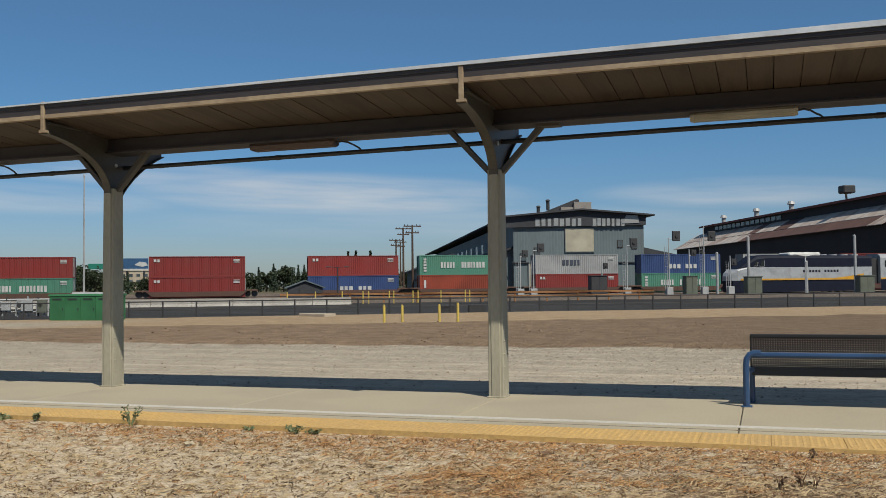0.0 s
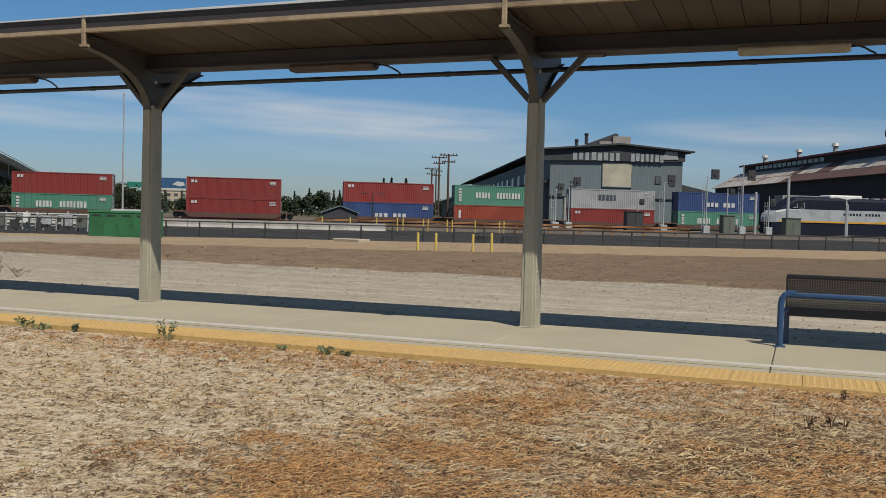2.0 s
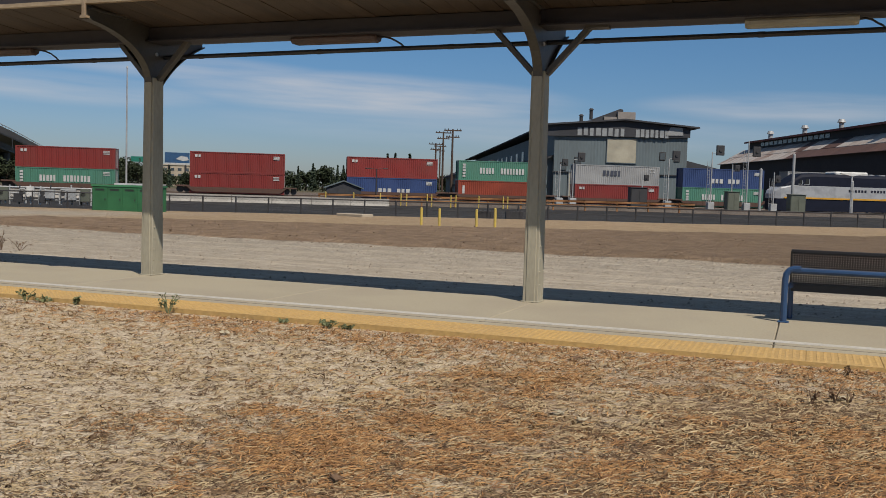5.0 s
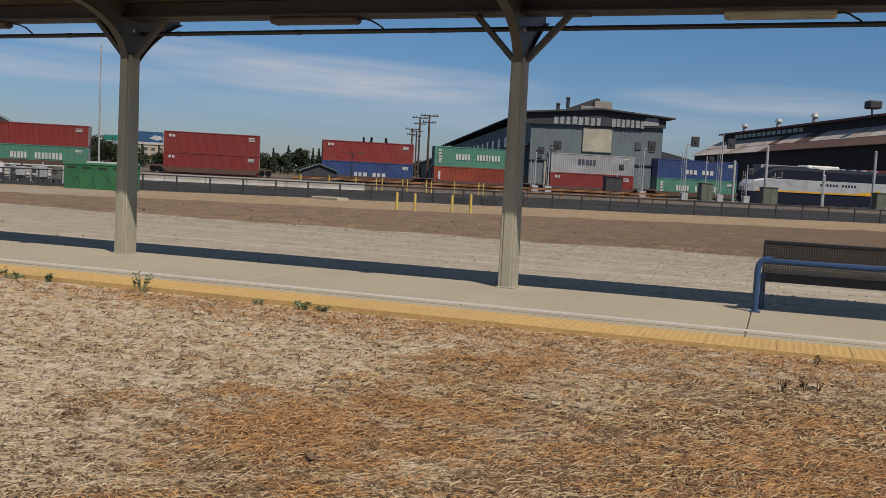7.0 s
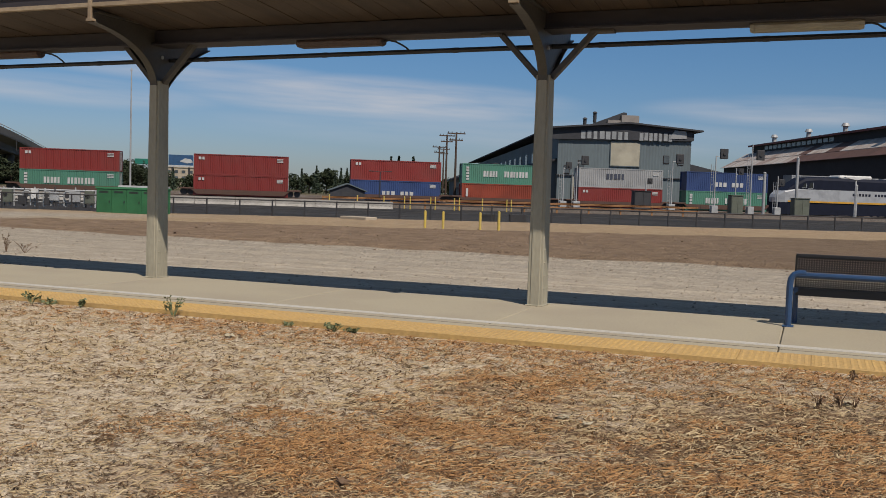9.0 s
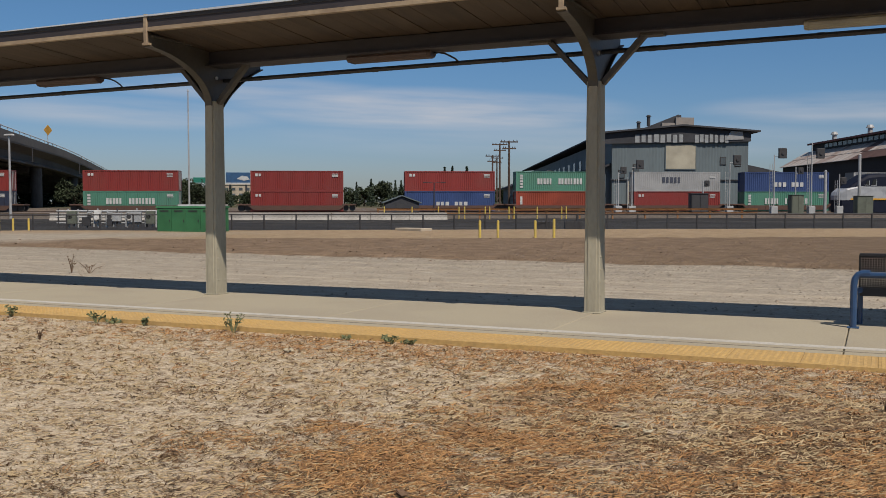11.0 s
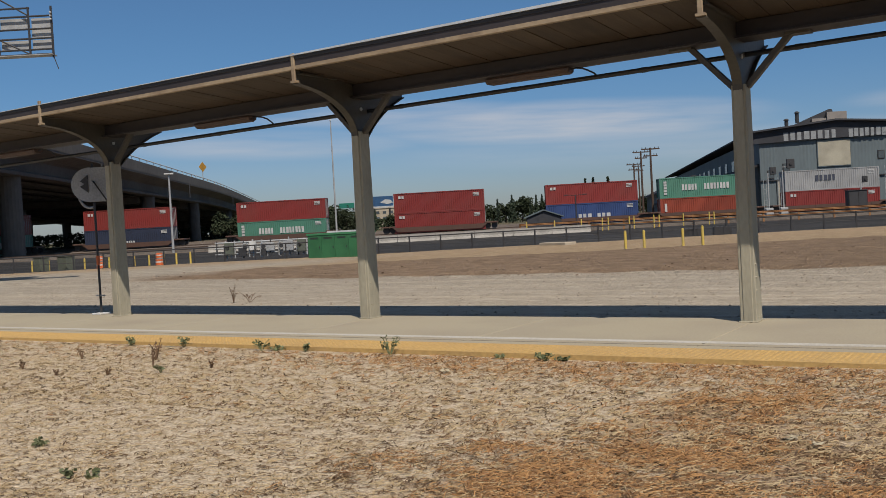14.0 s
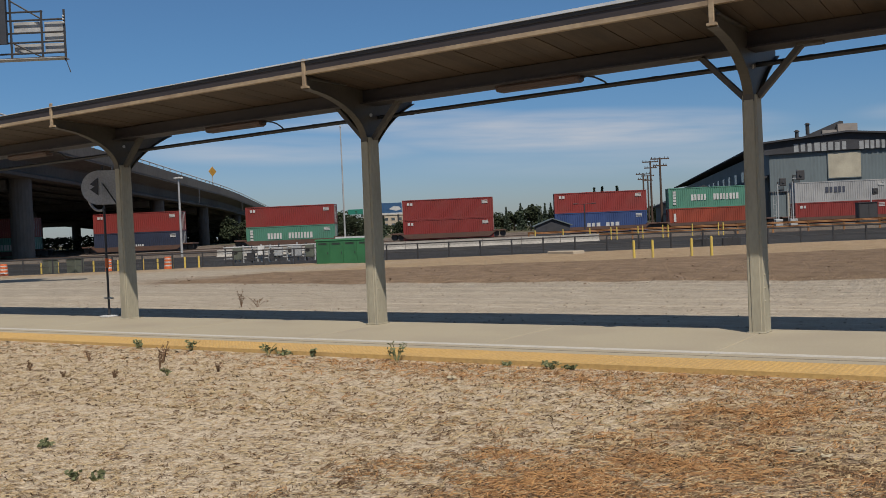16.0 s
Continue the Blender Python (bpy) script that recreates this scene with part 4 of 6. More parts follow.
# ---- containers ----
def container_mesh(mat, L=12.19, W=2.44, H=2.68):
    """Ribbed walls between corner posts and rails."""
    bm = bmesh.new()
    n = 42
    pts = []
    for k in range(n):
        a = 0.16 + (L - 0.32) * k / n
        p = (L - 0.32) / n
        pts += [(a, 0.02), (a + 0.25 * p, 0.02), (a + 0.4 * p, 0.065), (a + 0.85 * p, 0.065)]
    outline = [(0.1, 0.02)] + pts + [(L - 0.1, 0.02), (L - 0.1, W - 0.02), (0.1, W - 0.02)]
    lo, hi = [bm.verts.new((x, y, 0.1)) for x, y in outline], [bm.verts.new((x, y, H - 0.06)) for x, y in outline]
    for k in range(len(outline)):
        j = (k + 1) % len(outline)
        bm.faces.new((lo[k], lo[j], hi[j], hi[k]))
    bm.faces.new(hi)
    for x0 in (0, L - 0.17):
        for y0 in (0, W - 0.17):
            box(bm, x0, x0 + 0.17, y0, y0 + 0.17, 0, H)
    for y0 in (0, W - 0.1):
        box(bm, 0.17, L - 0.17, y0, y0 + 0.1, 0, 0.16)
        box(bm, 0.17, L - 0.17, y0, y0 + 0.1, H - 0.11, H)
    for x0 in (0, L - 0.1):
        box(bm, x0, x0 + 0.1, 0.17, W - 0.17, 0, 0.16)
        box(bm, x0, x0 + 0.1, 0.17, W - 0.17, H - 0.11, H)
    return mesh_of("container_body", bm, mat)


CM = {k: container_mesh(M[k]) for k in ("red_box", "rust_box", "green_con", "blue_con", "navy_con", "grey_con")}
WORDS = {  # groups of letter-sized blocks on the near wall: start, count, width, height, base, material
    "green_con": ([(2.9, 5, 0.42, 0.80, 0.95, "letter"), (5.8, 8, 0.42, 0.80, 0.95, "letter")], True),
    "grey_con": ([(3.9, 5, 0.55, 0.75, 1.2, "letter_dark")], False),
    "blue_con": ([(4.2, 3, 0.62, 0.62, 0.65, "letter"), (6.7, 3, 0.62, 0.62, 0.65, "letter")], False),
    "navy_con": ([(4.6, 8, 0.30, 0.34, 0.7, "letter")], False),
    "red_box": ([(0.6, 2, 0.45, 0.35, 1.95, "letter")], False),
    "rust_box": ([(0.55, 1, 0.42, 1.1, 0.9, "letter")], False),
}
CNAME = dict(red_box="dark red", rust_box="orange-red", green_con="sea-green", blue_con="blue", navy_con="navy", grey_con="light grey")


def letter_block(bm, x, w, h, z, k):
    """A plain block of a letter's size."""
    a, b = x + w * 0.08, x + w * (0.80, 0.72, 0.86, 0.76, 0.66)[k % 5]
    box(bm, a, b, -0.022, 0.012, z, z + h)


def container(u, z, kind, extra=()):
    t = thing("shipping_container", on_rail(u, 129.08, z), f"{CNAME[kind]} ribbed shipping container stacked on a well car", "container", "containers on the freight train")
    part("body", CM[kind], None, t)
    rows, tall = WORDS[kind]
    for x0, n, w, h, zz, mt in list(rows) + list(extra):
        bm = bmesh.new()
        for k in range(n):
            letter_block(bm, x0 + k * w, w, h, zz, k)
        part("lettering", bm, M[mt], t, "letter-sized plain marks")
    if tall:
        bm = bmesh.new()
        for k in range(5):
            box(bm, 0.55, 0.95, -0.022, 0.012, 0.45 + k * 0.38, 0.73 + k * 0.38)
        part("side_marks", bm, M["letter"], t)
    bm = bmesh.new()
    for k in range(3):
        box(bm, 10.7, 11.5, -0.02, 0.012, 2.2 - k * 0.17, 2.3 - k * 0.17)
    part("code_marks", bm, M["letter"], t)
    for k in range(4):
        bm = bmesh.new()
        tube(bm, (12.21, 0.35 + k * 0.55, 0.15), (12.21, 0.35 + k * 0.55, 2.55), 0.025, n=6)
        part("lock_bar", bm, M["steel_grey"], t)
    return t


bm = bmesh.new()
box(bm, 0, 0.08, -0.09, 0.09, 0, 0.59)
STIFF = mesh_of("stiffener", bm, M["well"])


def well_car(u, L=15.6):
    t = thing("well_car", on_rail(u - 1.75, 130.3, 0.15), "brown low well car under stacked containers", "rail car", "well cars of the freight train")
    for s in (-1, 1):
        bm = bmesh.new()
        prism(bm, [(1.4, 0.75), (L - 1.4, 0.75), (L - 2.2, 0.12), (2.2, 0.12)], s * 1.36 - 0.06, s * 1.36 + 0.06, "y")
        sill = part("side_sill", bm, M["well"], t)
        for k in range(14):
            part("stiffener", STIFF, None, sill).location = (2.3 + k * 0.8, s * 1.36, 0.15)
    bm = bmesh.new()
    box(bm, 1.6, L - 1.6, -1.2, 1.2, 0.02, 0.10)
    part("floor", bm, M["well"], t)
    for x0 in (0.0, L - 1.8):
        bm = bmesh.new()
        chamfered(bm, x0, x0 + 1.8, -1.3, 1.3, 0.75, 0.95, 0.03)
        part("end_platform", bm, M["well"], t)
        for xx in (x0 + 0.45, x0 + 1.35):
            for s in (-0.75, 0.75):
                bm = bmesh.new()
                tube(bm, (xx, s - 0.06, 0.42), (xx, s + 0.06, 0.42), 0.42, n=16)
                part("wheel", bm, M["steel_dark"], t)
    return t


STACKS = [  # where each pair stands along the track, lower and upper container
    (-76.0, "green_con", "red_box"), (-55.3, "navy_con", "red_box"), (-34.0, "green_con", "red_box"), (-12.5, "red_box", "red_box"),
    (7.9, "blue_con", "red_box"), (23.0, "rust_box", "green_con"), (39.4, "red_box", "grey_con"), (55.1, "green_con", "blue_con"), (70.9, "green_con", "grey_con"), (86.7, "red_box", "red_box"),
]
for u, low_kind, high_kind in STACKS:
    well_car(u)
    container(u, 0.12, low_kind)
    container(u, 2.82, high_kind)

# ---- passenger locomotive and coach ----
loco = thing("locomotive", on_rail(55.5, 105.0, 0.15), "streamlined silver and midnight-blue passenger diesel locomotive", "locomotive")
LL = 18.3


def shell(name, rings, mat, label="", parent=None):
    """A skin through cross-sections; each ring is x, half width, bottom, top, roundness of the shoulder."""
    bm = bmesh.new()
    loops = []
    for x, hw, z0, z1, rd in rings:
        prof = [(-hw, z0), (-hw, z1 - rd), (-hw + 0.3 * rd, z1 - 0.3 * rd), (-hw + rd, z1), (hw - rd, z1), (hw - 0.3 * rd, z1 - 0.3 * rd), (hw, z1 - rd), (hw, z0)]
        loops.append([bm.verts.new((x, y, z)) for y, z in prof])
    for a, b in zip(loops, loops[1:]):
        for k in range(8):
            bm.faces.new((a[k], a[(k + 1) % 8], b[(k + 1) % 8], b[k]))
    bm.faces.new(loops[0])
    bm.faces.new(loops[-1][::-1])
    return part(name, bm, mat, parent or loco, label)


shell("underframe", [(0.05, 0.75, 0.1, 1.42, 0.05), (0.35, 1.2, 0.05, 1.42, 0.05), (1.2, 1.46, 0.0, 1.42, 0.03), (LL, 1.46, 0.1, 1.42, 0.03)], M["loco_blue"], "black skirt and underframe")
shell("lower_body", [(0.0, 0.70, 1.42, 1.95, 0.1), (0.25, 1.05, 1.42, 2.35, 0.2), (0.9, 1.38, 1.42, 2.75, 0.2), (2.2, 1.53, 1.42, 2.98, 0.1), (7.0, 1.53, 1.42, 2.95, 0.02), (LL, 1.53, 1.42, 2.95, 0.02)], M["loco_white"], "silver-white painted body side")
shell("upper_body", [(0.95, 1.0, 2.55, 2.78, 0.15), (1.5, 1.25, 2.7, 3.15, 0.3), (2.4, 1.45, 2.93, 3.8, 0.4), (3.3, 1.52, 2.95, 4.35, 0.45), (4.8, 1.52, 2.95, 4.45, 0.4), (LL, 1.52, 2.95, 4.3, 0.35)], M["loco_blue"], "midnight-blue upper body and roof")
bm = bmesh.new()
box(bm, 1.2, LL, -1.545, -1.53, 1.44, 1.62)
part("stripe", bm, M["loco_stripe"], loco, "amber stripe")
bm = bmesh.new()
prism(bm, [(13.2, 1.62), (17.2, 1.62), (17.2, 2.15), (15.5, 1.87)], -1.546, -1.532, "y")
part("stripe", bm, M["loco_stripe"], loco)
for a, b_, z0, z1 in ((2.75, 3.35, 3.15, 3.62), (3.5, 4.2, 3.12, 3.75)):
    bm = bmesh.new()
    prism(bm, [(a + 0.15, z0), (b_, z0), (b_, z1), (a + 0.35, z1)], -1.56, -1.50, "y")
    w = part("cab_window", bm, M["glass"], loco)
    bm = bmesh.new()
    box(bm, a + 0.1, b_ + 0.04, -1.565, -1.53, z0 - 0.06, z0 - 0.01)
    box(bm, b_, b_ + 0.05, -1.565, -1.53, z0, z1)
    part("frame", bm, M["loco_white"], w)
bm = bmesh.new()
prism(bm, [(1.72, 3.17), (2.55, 3.82), (2.6, 3.75), (1.8, 3.10)], -1.15, 1.15, "y")
part("windscreen", bm, M["glass"], loco)
bm = bmesh.new()
chamfered(bm, 7.6, 11.8, -1.2, 1.2, 4.2, 4.72, 0.15)
part("roof_duct", bm, M["white"], loco, "bright white roof duct")
for a in (12.2, 13.6, 15.0, 16.4):
    bm = bmesh.new()
    tube(bm, (a + 0.5, 0, 4.2), (a + 0.5, 0, 4.5), 0.55, n=16)
    part("roof_fan", bm, M["steel_grey"], loco)
for k in range(12):
    if k == 6:
        continue
    bm = bmesh.new()
    box(bm, 9.2 + k * 0.40, 9.2 + k * 0.40 + 0.25, -1.55, -1.53, 2.34, 2.62)
    part("lettering", bm, M["loco_blue"], loco, "plain letter-sized bar")
for x0 in (2.6, 12.6):
    bm = bmesh.new()
    chamfered(bm, x0, x0 + 3.0, -1.3, 1.3, 0.35, 0.75, 0.05)
    tr = part("truck", bm, M["steel_dark"], loco)
    for xx in (x0 + 0.5, x0 + 2.5):
        for s in (-0.75, 0.75):
            bm = bmesh.new()
            tube(bm, (xx, s - 0.08, 0.5), (xx, s + 0.08, 0.5), 0.5, n=18)
            part("wheel", bm, M["steel_grey"], tr)
bm = bmesh.new()
chamfered(bm, 7.0, 11.5, -1.3, 1.3, 0.25, 1.0, 0.1)
part("fuel_tank", bm, M["steel_dark"], loco)
for y in (-0.45, 0.45):
    bm = bmesh.new()
    tube(bm, (0.02, y, 1.75), (0.3, y, 1.75), 0.11, n=10)
    part("headlight", bm, M["letter"], loco)

coach = thing("passenger_coach", on_rail(75.0, 105.0, 0.15), "silver passenger coach with dark window band", "rail car")
shell("body", [(0, 1.5, 0.9, 4.5, 0.5), (25, 1.5, 0.9, 4.5, 0.5)], M["loco_white"], parent=coach)
for z0, z1, mt, nm in ((2.9, 3.7, "glass", "window_band"), (1.44, 1.62, "loco_stripe", "stripe"), (0.1, 1.42, "loco_blue", "skirt")):
    bm = bmesh.new()
    box(bm, 0.6 if nm == "window_band" else 0.02, 24.9, -1.53, -1.49, z0, z1)
    part(nm, bm, M[mt], coach)
bm = bmesh.new()
box(bm, -0.9, 0.0, -1.0, 1.0, 0.9, 4.0)
part("gangway", bm, M["steel_dark"], coach)
for xx in (3, 5.4, 19.6, 22):
    bm = bmesh.new()
    tube(bm, (xx, -0.85, 0.5), (xx, -0.7, 0.5), 0.45, n=16)
    part("wheel", bm, M["steel_grey"], coach)


# ---- signal masts, posts and cabinets beside the tracks ----
def signal_mast(u, h, head_u, head_z, size, label, ladder=True):
    t = thing("signal_mast", on_rail(u, 95.0, -0.05), label, "signal", "signal masts")
    bm = bmesh.new()
    tube(bm, (0, 0, 0), (0, 0, h), 0.075, 0.06, 8)
    part("mast", bm, M["steel_grey"], t)
    if ladder:
        for s in (-0.42, -0.16):
            bm = bmesh.new()
            tube(bm, (s, 0.1, 0), (s, 0.1, h * 0.85), 0.025, n=6)
            part("ladder_rail", bm, M["steel_grey"], t)
        for k in range(int(h * 2.2)):
            bm = bmesh.new()
            tube(bm, (-0.42, 0.1, 0.3 + k * 0.36), (-0.16, 0.1, 0.3 + k * 0.36), 0.015, n=4)
            part("rung", bm, M["steel_grey"], t)
    bm = bmesh.new()
    tube(bm, (0, 0, head_z - 0.3), (head_u - u, 0, head_z - 0.3), 0.035, n=6)
    part("arm", bm, M["steel_grey"], t)
    bm = bmesh.new()
    chamfered(bm, head_u - u - size / 2, head_u - u + size / 2, -0.15, 0.12, head_z - size * 0.62, head_z + size * 0.62, 0.04)
    hd = part("signal_head", bm, M["steel_dark"], t, "black signal backboard")
    bm = bmesh.new()
    tube(bm, (head_u - u, -0.24, head_z), (head_u - u, -0.15, head_z), size * 0.2, n=14)
    part("hood", bm, M["steel_dark"], hd)
    bm = bmesh.new()
    chamfered(bm, -0.35, 0.35, -0.25, 0.25, 0, 1.0, 0.03)
    part("base_box", bm, M["steel_grey"], t)


signal_mast(47.9, 7.5, 48.8, 6.4, 0.85, "grey steel signal mast with black head and ladder")
signal_mast(43.9, 6.2, 44.75, 6.4, 0.85, "grey steel signal mast with black head and ladder")
signal_mast(39.2, 5.3, 39.95, 5.7, 0.8, "grey signal mast with small black head")
signal_mast(29.0, 4.6, 29.8, 5.2, 0.75, "grey signal mast with small black head")
signal_mast(46.2, 5.0, 46.7, 4.6, 0.55, "slim grey signal mast with small black head", False)
signal_mast(36.4, 3.6, 36.8, 3.3, 0.5, "short grey signal mast with small black head", False)
signal_mast(50.9, 4.3, 51.3, 3.6, 0.6, "slim grey signal mast with small black head")
signal_mast(27.6, 4.4, 28.1, 4.6, 0.6, "slim grey signal mast with small black head")
for u, h in ((53.6, 6.3), (49.9, 4.6), (66.5, 6.5), (60.5, 3.6)):
    t = thing("steel_post", on_rail(u, 96.0, -0.05), "tall plain grey steel post beside the tracks", "post", "posts by the tracks")
    bm = bmesh.new()
    tube(bm, (0, 0, 0), (0, 0, h), 0.16, 0.15, 10)
    part("shaft", bm, M["steel_grey"], t)
    bm = bmesh.new()
    tube(bm, (0, 0, h), (0, 0, h + 0.12), 0.18, 0.05, 10)
    part("cap", bm, M["steel_grey"], t)
t = thing("yard_lamp", on_rail(60.4, 96.0, 0), "slim grey yard lamp with winged head", "lamp")
bm = bmesh.new()
tube(bm, (0, 0, 0), (0, 0, 4.3), 0.09, 0.07, 8)
part("pole", bm, M["white"], t)
for s in (-1, 1):
    bm = bmesh.new()
    prism(bm, [(0, 4.15), (s * 1.3, 4.38), (s * 1.3, 4.45), (0, 4.3)], -0.15, 0.15, "y")
    part("wing", bm, M["white"], t)
for u, w, h, mt in ((52.3, 1.7, 2.0, "olive"), (65.6, 1.8, 2.0, "olive"), (33.4, 1.7, 2.2, "steel_dark"), (45.3, 1.3, 2.1, "olive")):
    t = thing("relay_cabinet", on_rail(u, 94.4 if u != 33.4 else 90.5, -0.05), "weathered relay cabinet beside the tracks", "cabinet", "relay cabinets")
    bm = bmesh.new()
    chamfered(bm, 0, w, -0.5, 0.4, 0, h, 0.03)
    part("body", bm, M[mt], t)
    for k in range(2):
        bm = bmesh.new()
        chamfered(bm, 0.05 + k * w / 2, w / 2 - 0.05 + k * w / 2, -0.53, -0.5, 0.15, h - 0.12, 0.01)
        part("door", bm, M[mt], t)
    bm = bmesh.new()
    box(bm, -0.06, w + 0.06, -0.58, 0.46, h, h + 0.06)
    part("roof", bm, M[mt], t)
t = thing("tool_hut", on_rail(3.9, 95.0, -0.05), "small dark blue-grey hut with gabled roof", "hut")
bm = bmesh.new()
prism(bm, [(0.15, 0), (3.55, 0), (3.55, 1.35), (1.85, 1.95), (0.15, 1.35)], 0, 2.6, "y")
part("wall", bm, M["sp_dark"], t)
for a, b_ in (((-0.1, 1.28), (1.85, 2.0)), ((3.8, 1.28), (1.85, 2.0))):
    bm = bmesh.new()
    prism(bm, [a, b_, (b_[0], b_[1] + 0.1), (a[0], a[1] + 0.1)], -0.2, 2.8, "y")
    part("roof", bm, M["sp_wall"], t)
bm = bmesh.new()
box(bm, 1.3, 2.2, -0.03, 0.0, 0, 1.25)
part("door", bm, M["steel_dark"], t)
t = thing("street_lamp", on_rail(10.9, 118.0, 0), "dark double-arm yard lamp", "lamp")
bm = bmesh.new()
tube(bm, (0, 0, 0), (0, 0, 3.75), 0.09, 0.06, 8)
part("pole", bm, M["steel_dark"], t)
for s in (-1, 1):
    bm = bmesh.new()
    tube(bm, (0, 0, 3.7), (s * 1.1, 0, 3.8), 0.035, n=6)
    part("arm", bm, M["steel_dark"], t)
    bm = bmesh.new()
    chamfered(bm, s * 1.1 - 0.3, s * 1.1 + 0.3, -0.15, 0.15, 3.72, 3.84, 0.03)
    part("head", bm, M["steel_dark"], t)


# ---- grey gabled workshop with a sign band ----
def ribs(bm, u0, u1, z0, z1, v, step=0.5, depth=0.025):
    """Ribbed cladding on a wall that faces the tracks."""
    n = max(1, round((u1 - u0) / step))
    p = (u1 - u0) / n
    for k in range(n):
        a = u0 + k * p
        prism(bm, [(a, v), (a + 0.5 * p, v - depth), (a + p, v)], z0, z1, "z")


WS = on_rail(40.9, 146.0, 0)
shop = thing("workshop", WS, "big grey corrugated railway workshop with dark sign band", "building")
SK = 0.11   # the body runs back slightly skewed to its front


def skewed(bm):
    for v in bm.verts:
        v.co.x += SK * max(v.co.y, 0)


bm = bmesh.new()
box(bm, 0, 21.8, 0, 184, -0.3, 11.2)
skewed(bm)
part("wall", bm, M["sp_wall"], shop)
bm = bmesh.new()
ribs(bm, 0.05, 2.35, 0.0, 10.35, -0.004)
ribs(bm, 5.85, 21.75, 4.85, 10.35, -0.004)
ribs(bm, 13.1, 21.75, 0.0, 4.75, -0.004)
ribs(bm, 5.85, 8.7, 0.0, 4.75, -0.004)
part("cladding", bm, M["sp_wall"], shop)
bm = bmesh.new()
prism(bm, [(-1.3, 10.30), (22.0, 10.80), (22.0, 12.3), (11.0, 13.12), (-1.4, 11.95)], -0.5, 0.3, "y")
part("sign_band", bm, M["sp_dark"], shop, "dark shingled band under the roof")
bm = bmesh.new()
prism(bm, [(-1.6, 11.9), (11.0, 13.1), (23.3, 12.25), (23.3, 12.5), (11.0, 13.35), (-1.6, 12.15)], -1.2, 185, "y")
skewed(bm)
part("roof", bm, M["sp_dark"], shop)
for word, a, b_ in ((8, 3.4, 11.4), (7, 12.9, 18.5)):
    for k in range(word):
        w = (b_ - a) / word
        bm = bmesh.new()
        letter_block(bm, 0, w, 1.22, 0, k * 3 + word)
        o = part("letter", bm, M["sign_letter"], shop, "plain pale letter-sized block")
        o.location = (a + k * w, -0.53, 10.50 + 0.004 * (a + k * w) + (0.06 if k % 2 else 0))
for nm, a, b_, z0, z1, mt, d in (("cream_panel", 8.5, 13.25, 6.5, 10.25, "sp_cream", 0.18), ("sliding_door", 2.4, 5.8, 0.0, 4.6, "sp_cream", 0.18)):
    bm = bmesh.new()
    chamfered(bm, a, b_, -d, 0.02, z0, z1, 0.03)
    o = part(nm, bm, M[mt], shop, "cream-painted panel")
    bm = bmesh.new()
    for zz in (z0 - 0.1, z1):
        box(bm, a - 0.1, b_ + 0.1, -d - 0.03, 0.0, zz, zz + 0.1)
    for xx in (a - 0.1, b_):
        box(bm, xx, xx + 0.1, -d - 0.03, 0.0, z0, z1)
    part("frame", bm, M["sp_wall"], o)
bm = bmesh.new()
box(bm, -0.3, 22.1, -0.3, 0.0, 4.72, 4.86)
part("ledge", bm, M["sp_dark"], shop)
bm = bmesh.new()
box(bm, 8.8, 13.0, -0.10, -0.02, 0.0, 3.6)
o = part("doorway", bm, M["shed_wall"], shop, "dark open doorway")
bm = bmesh.new()
box(bm, 9.6, 12.4, -0.16, -0.09, 0.3, 2.6)
part("shutter", bm, M["grey_con"], o)
for a, z in ((3.3, 5.9), (1.0, 5.0), (17.2, 7.1), (19.6, 6.9)):
    bm = bmesh.new()
    chamfered(bm, a, a + 1.0, -0.12, -0.02, z, z + 1.3, 0.03)
    w = part("window", bm, M["shed_wall"], shop, "dark window")
    bm = bmesh.new()
    box(bm, a + 0.1, a + 0.9, -0.14, -0.11, z + 0.12, z + 1.18)
    part("pane", bm, M["pane"], w)
bm = bmesh.new()
prism(bm, [(17.9, 11.0), (20.8, 11.1), (20.6, 12.3), (18.7, 12.35)], -0.62, -0.48, "y")
part("patch", bm, M["grey_con"], shop, "pale patch on the sign band")
# the roof monitor above the front
bm = bmesh.new()
prism(bm, [(4.2, 12.3), (10.9, 15.1), (11.4, 15.0), (11.6, 12.9)], 2.0, 60, "y")
skewed(bm)
mon = part("monitor", bm, M["sp_dark"], shop, "sloping dark roof monitor")
bm = bmesh.new()
box(bm, 8.4, 13.2, 1.6, 8, 12.9, 13.75)
box(bm, 10.6, 13.5, 1.4, 8, 12.9, 14.6)
part("vent_house", bm, M["far_grey"], shop, "weathered wooden vent house")
for a, z, h in ((4.6, 12.6, 1.1), (6.2, 13.2, 1.5)):
    bm = bmesh.new()
    tube(bm, (a, 1.5, z), (a, 1.5, z + h), 0.28, n=10)
    tube(bm, (a, 1.5, z + h), (a, 1.5, z + h + 0.25), 0.45, 0.2, 10)
    part("vent_pipe", bm, M["steel_dark"], shop)
# windows of the long side
for k in range(17):
    bm = bmesh.new()
    y0 = 8 + k * 9.5
    xx = SK * y0
    vs = [(xx - 0.08, y0, 7.0), (xx - 0.08 + SK * 3, y0 + 3, 7.0), (xx - 0.08 + SK * 3, y0 + 3, 9.2), (xx - 0.08, y0, 9.2)]
    a = [bm.verts.new(p) for p in vs]
    b_ = [bm.verts.new((p[0] + 0.12, p[1], p[2])) for p in vs]
    bm.faces.new(a)
    for i in range(4):
        bm.faces.new((a[i], a[(i + 1) % 4], b_[(i + 1) % 4], b_[i]))
    part("side_window", bm, M["pane"], shop)
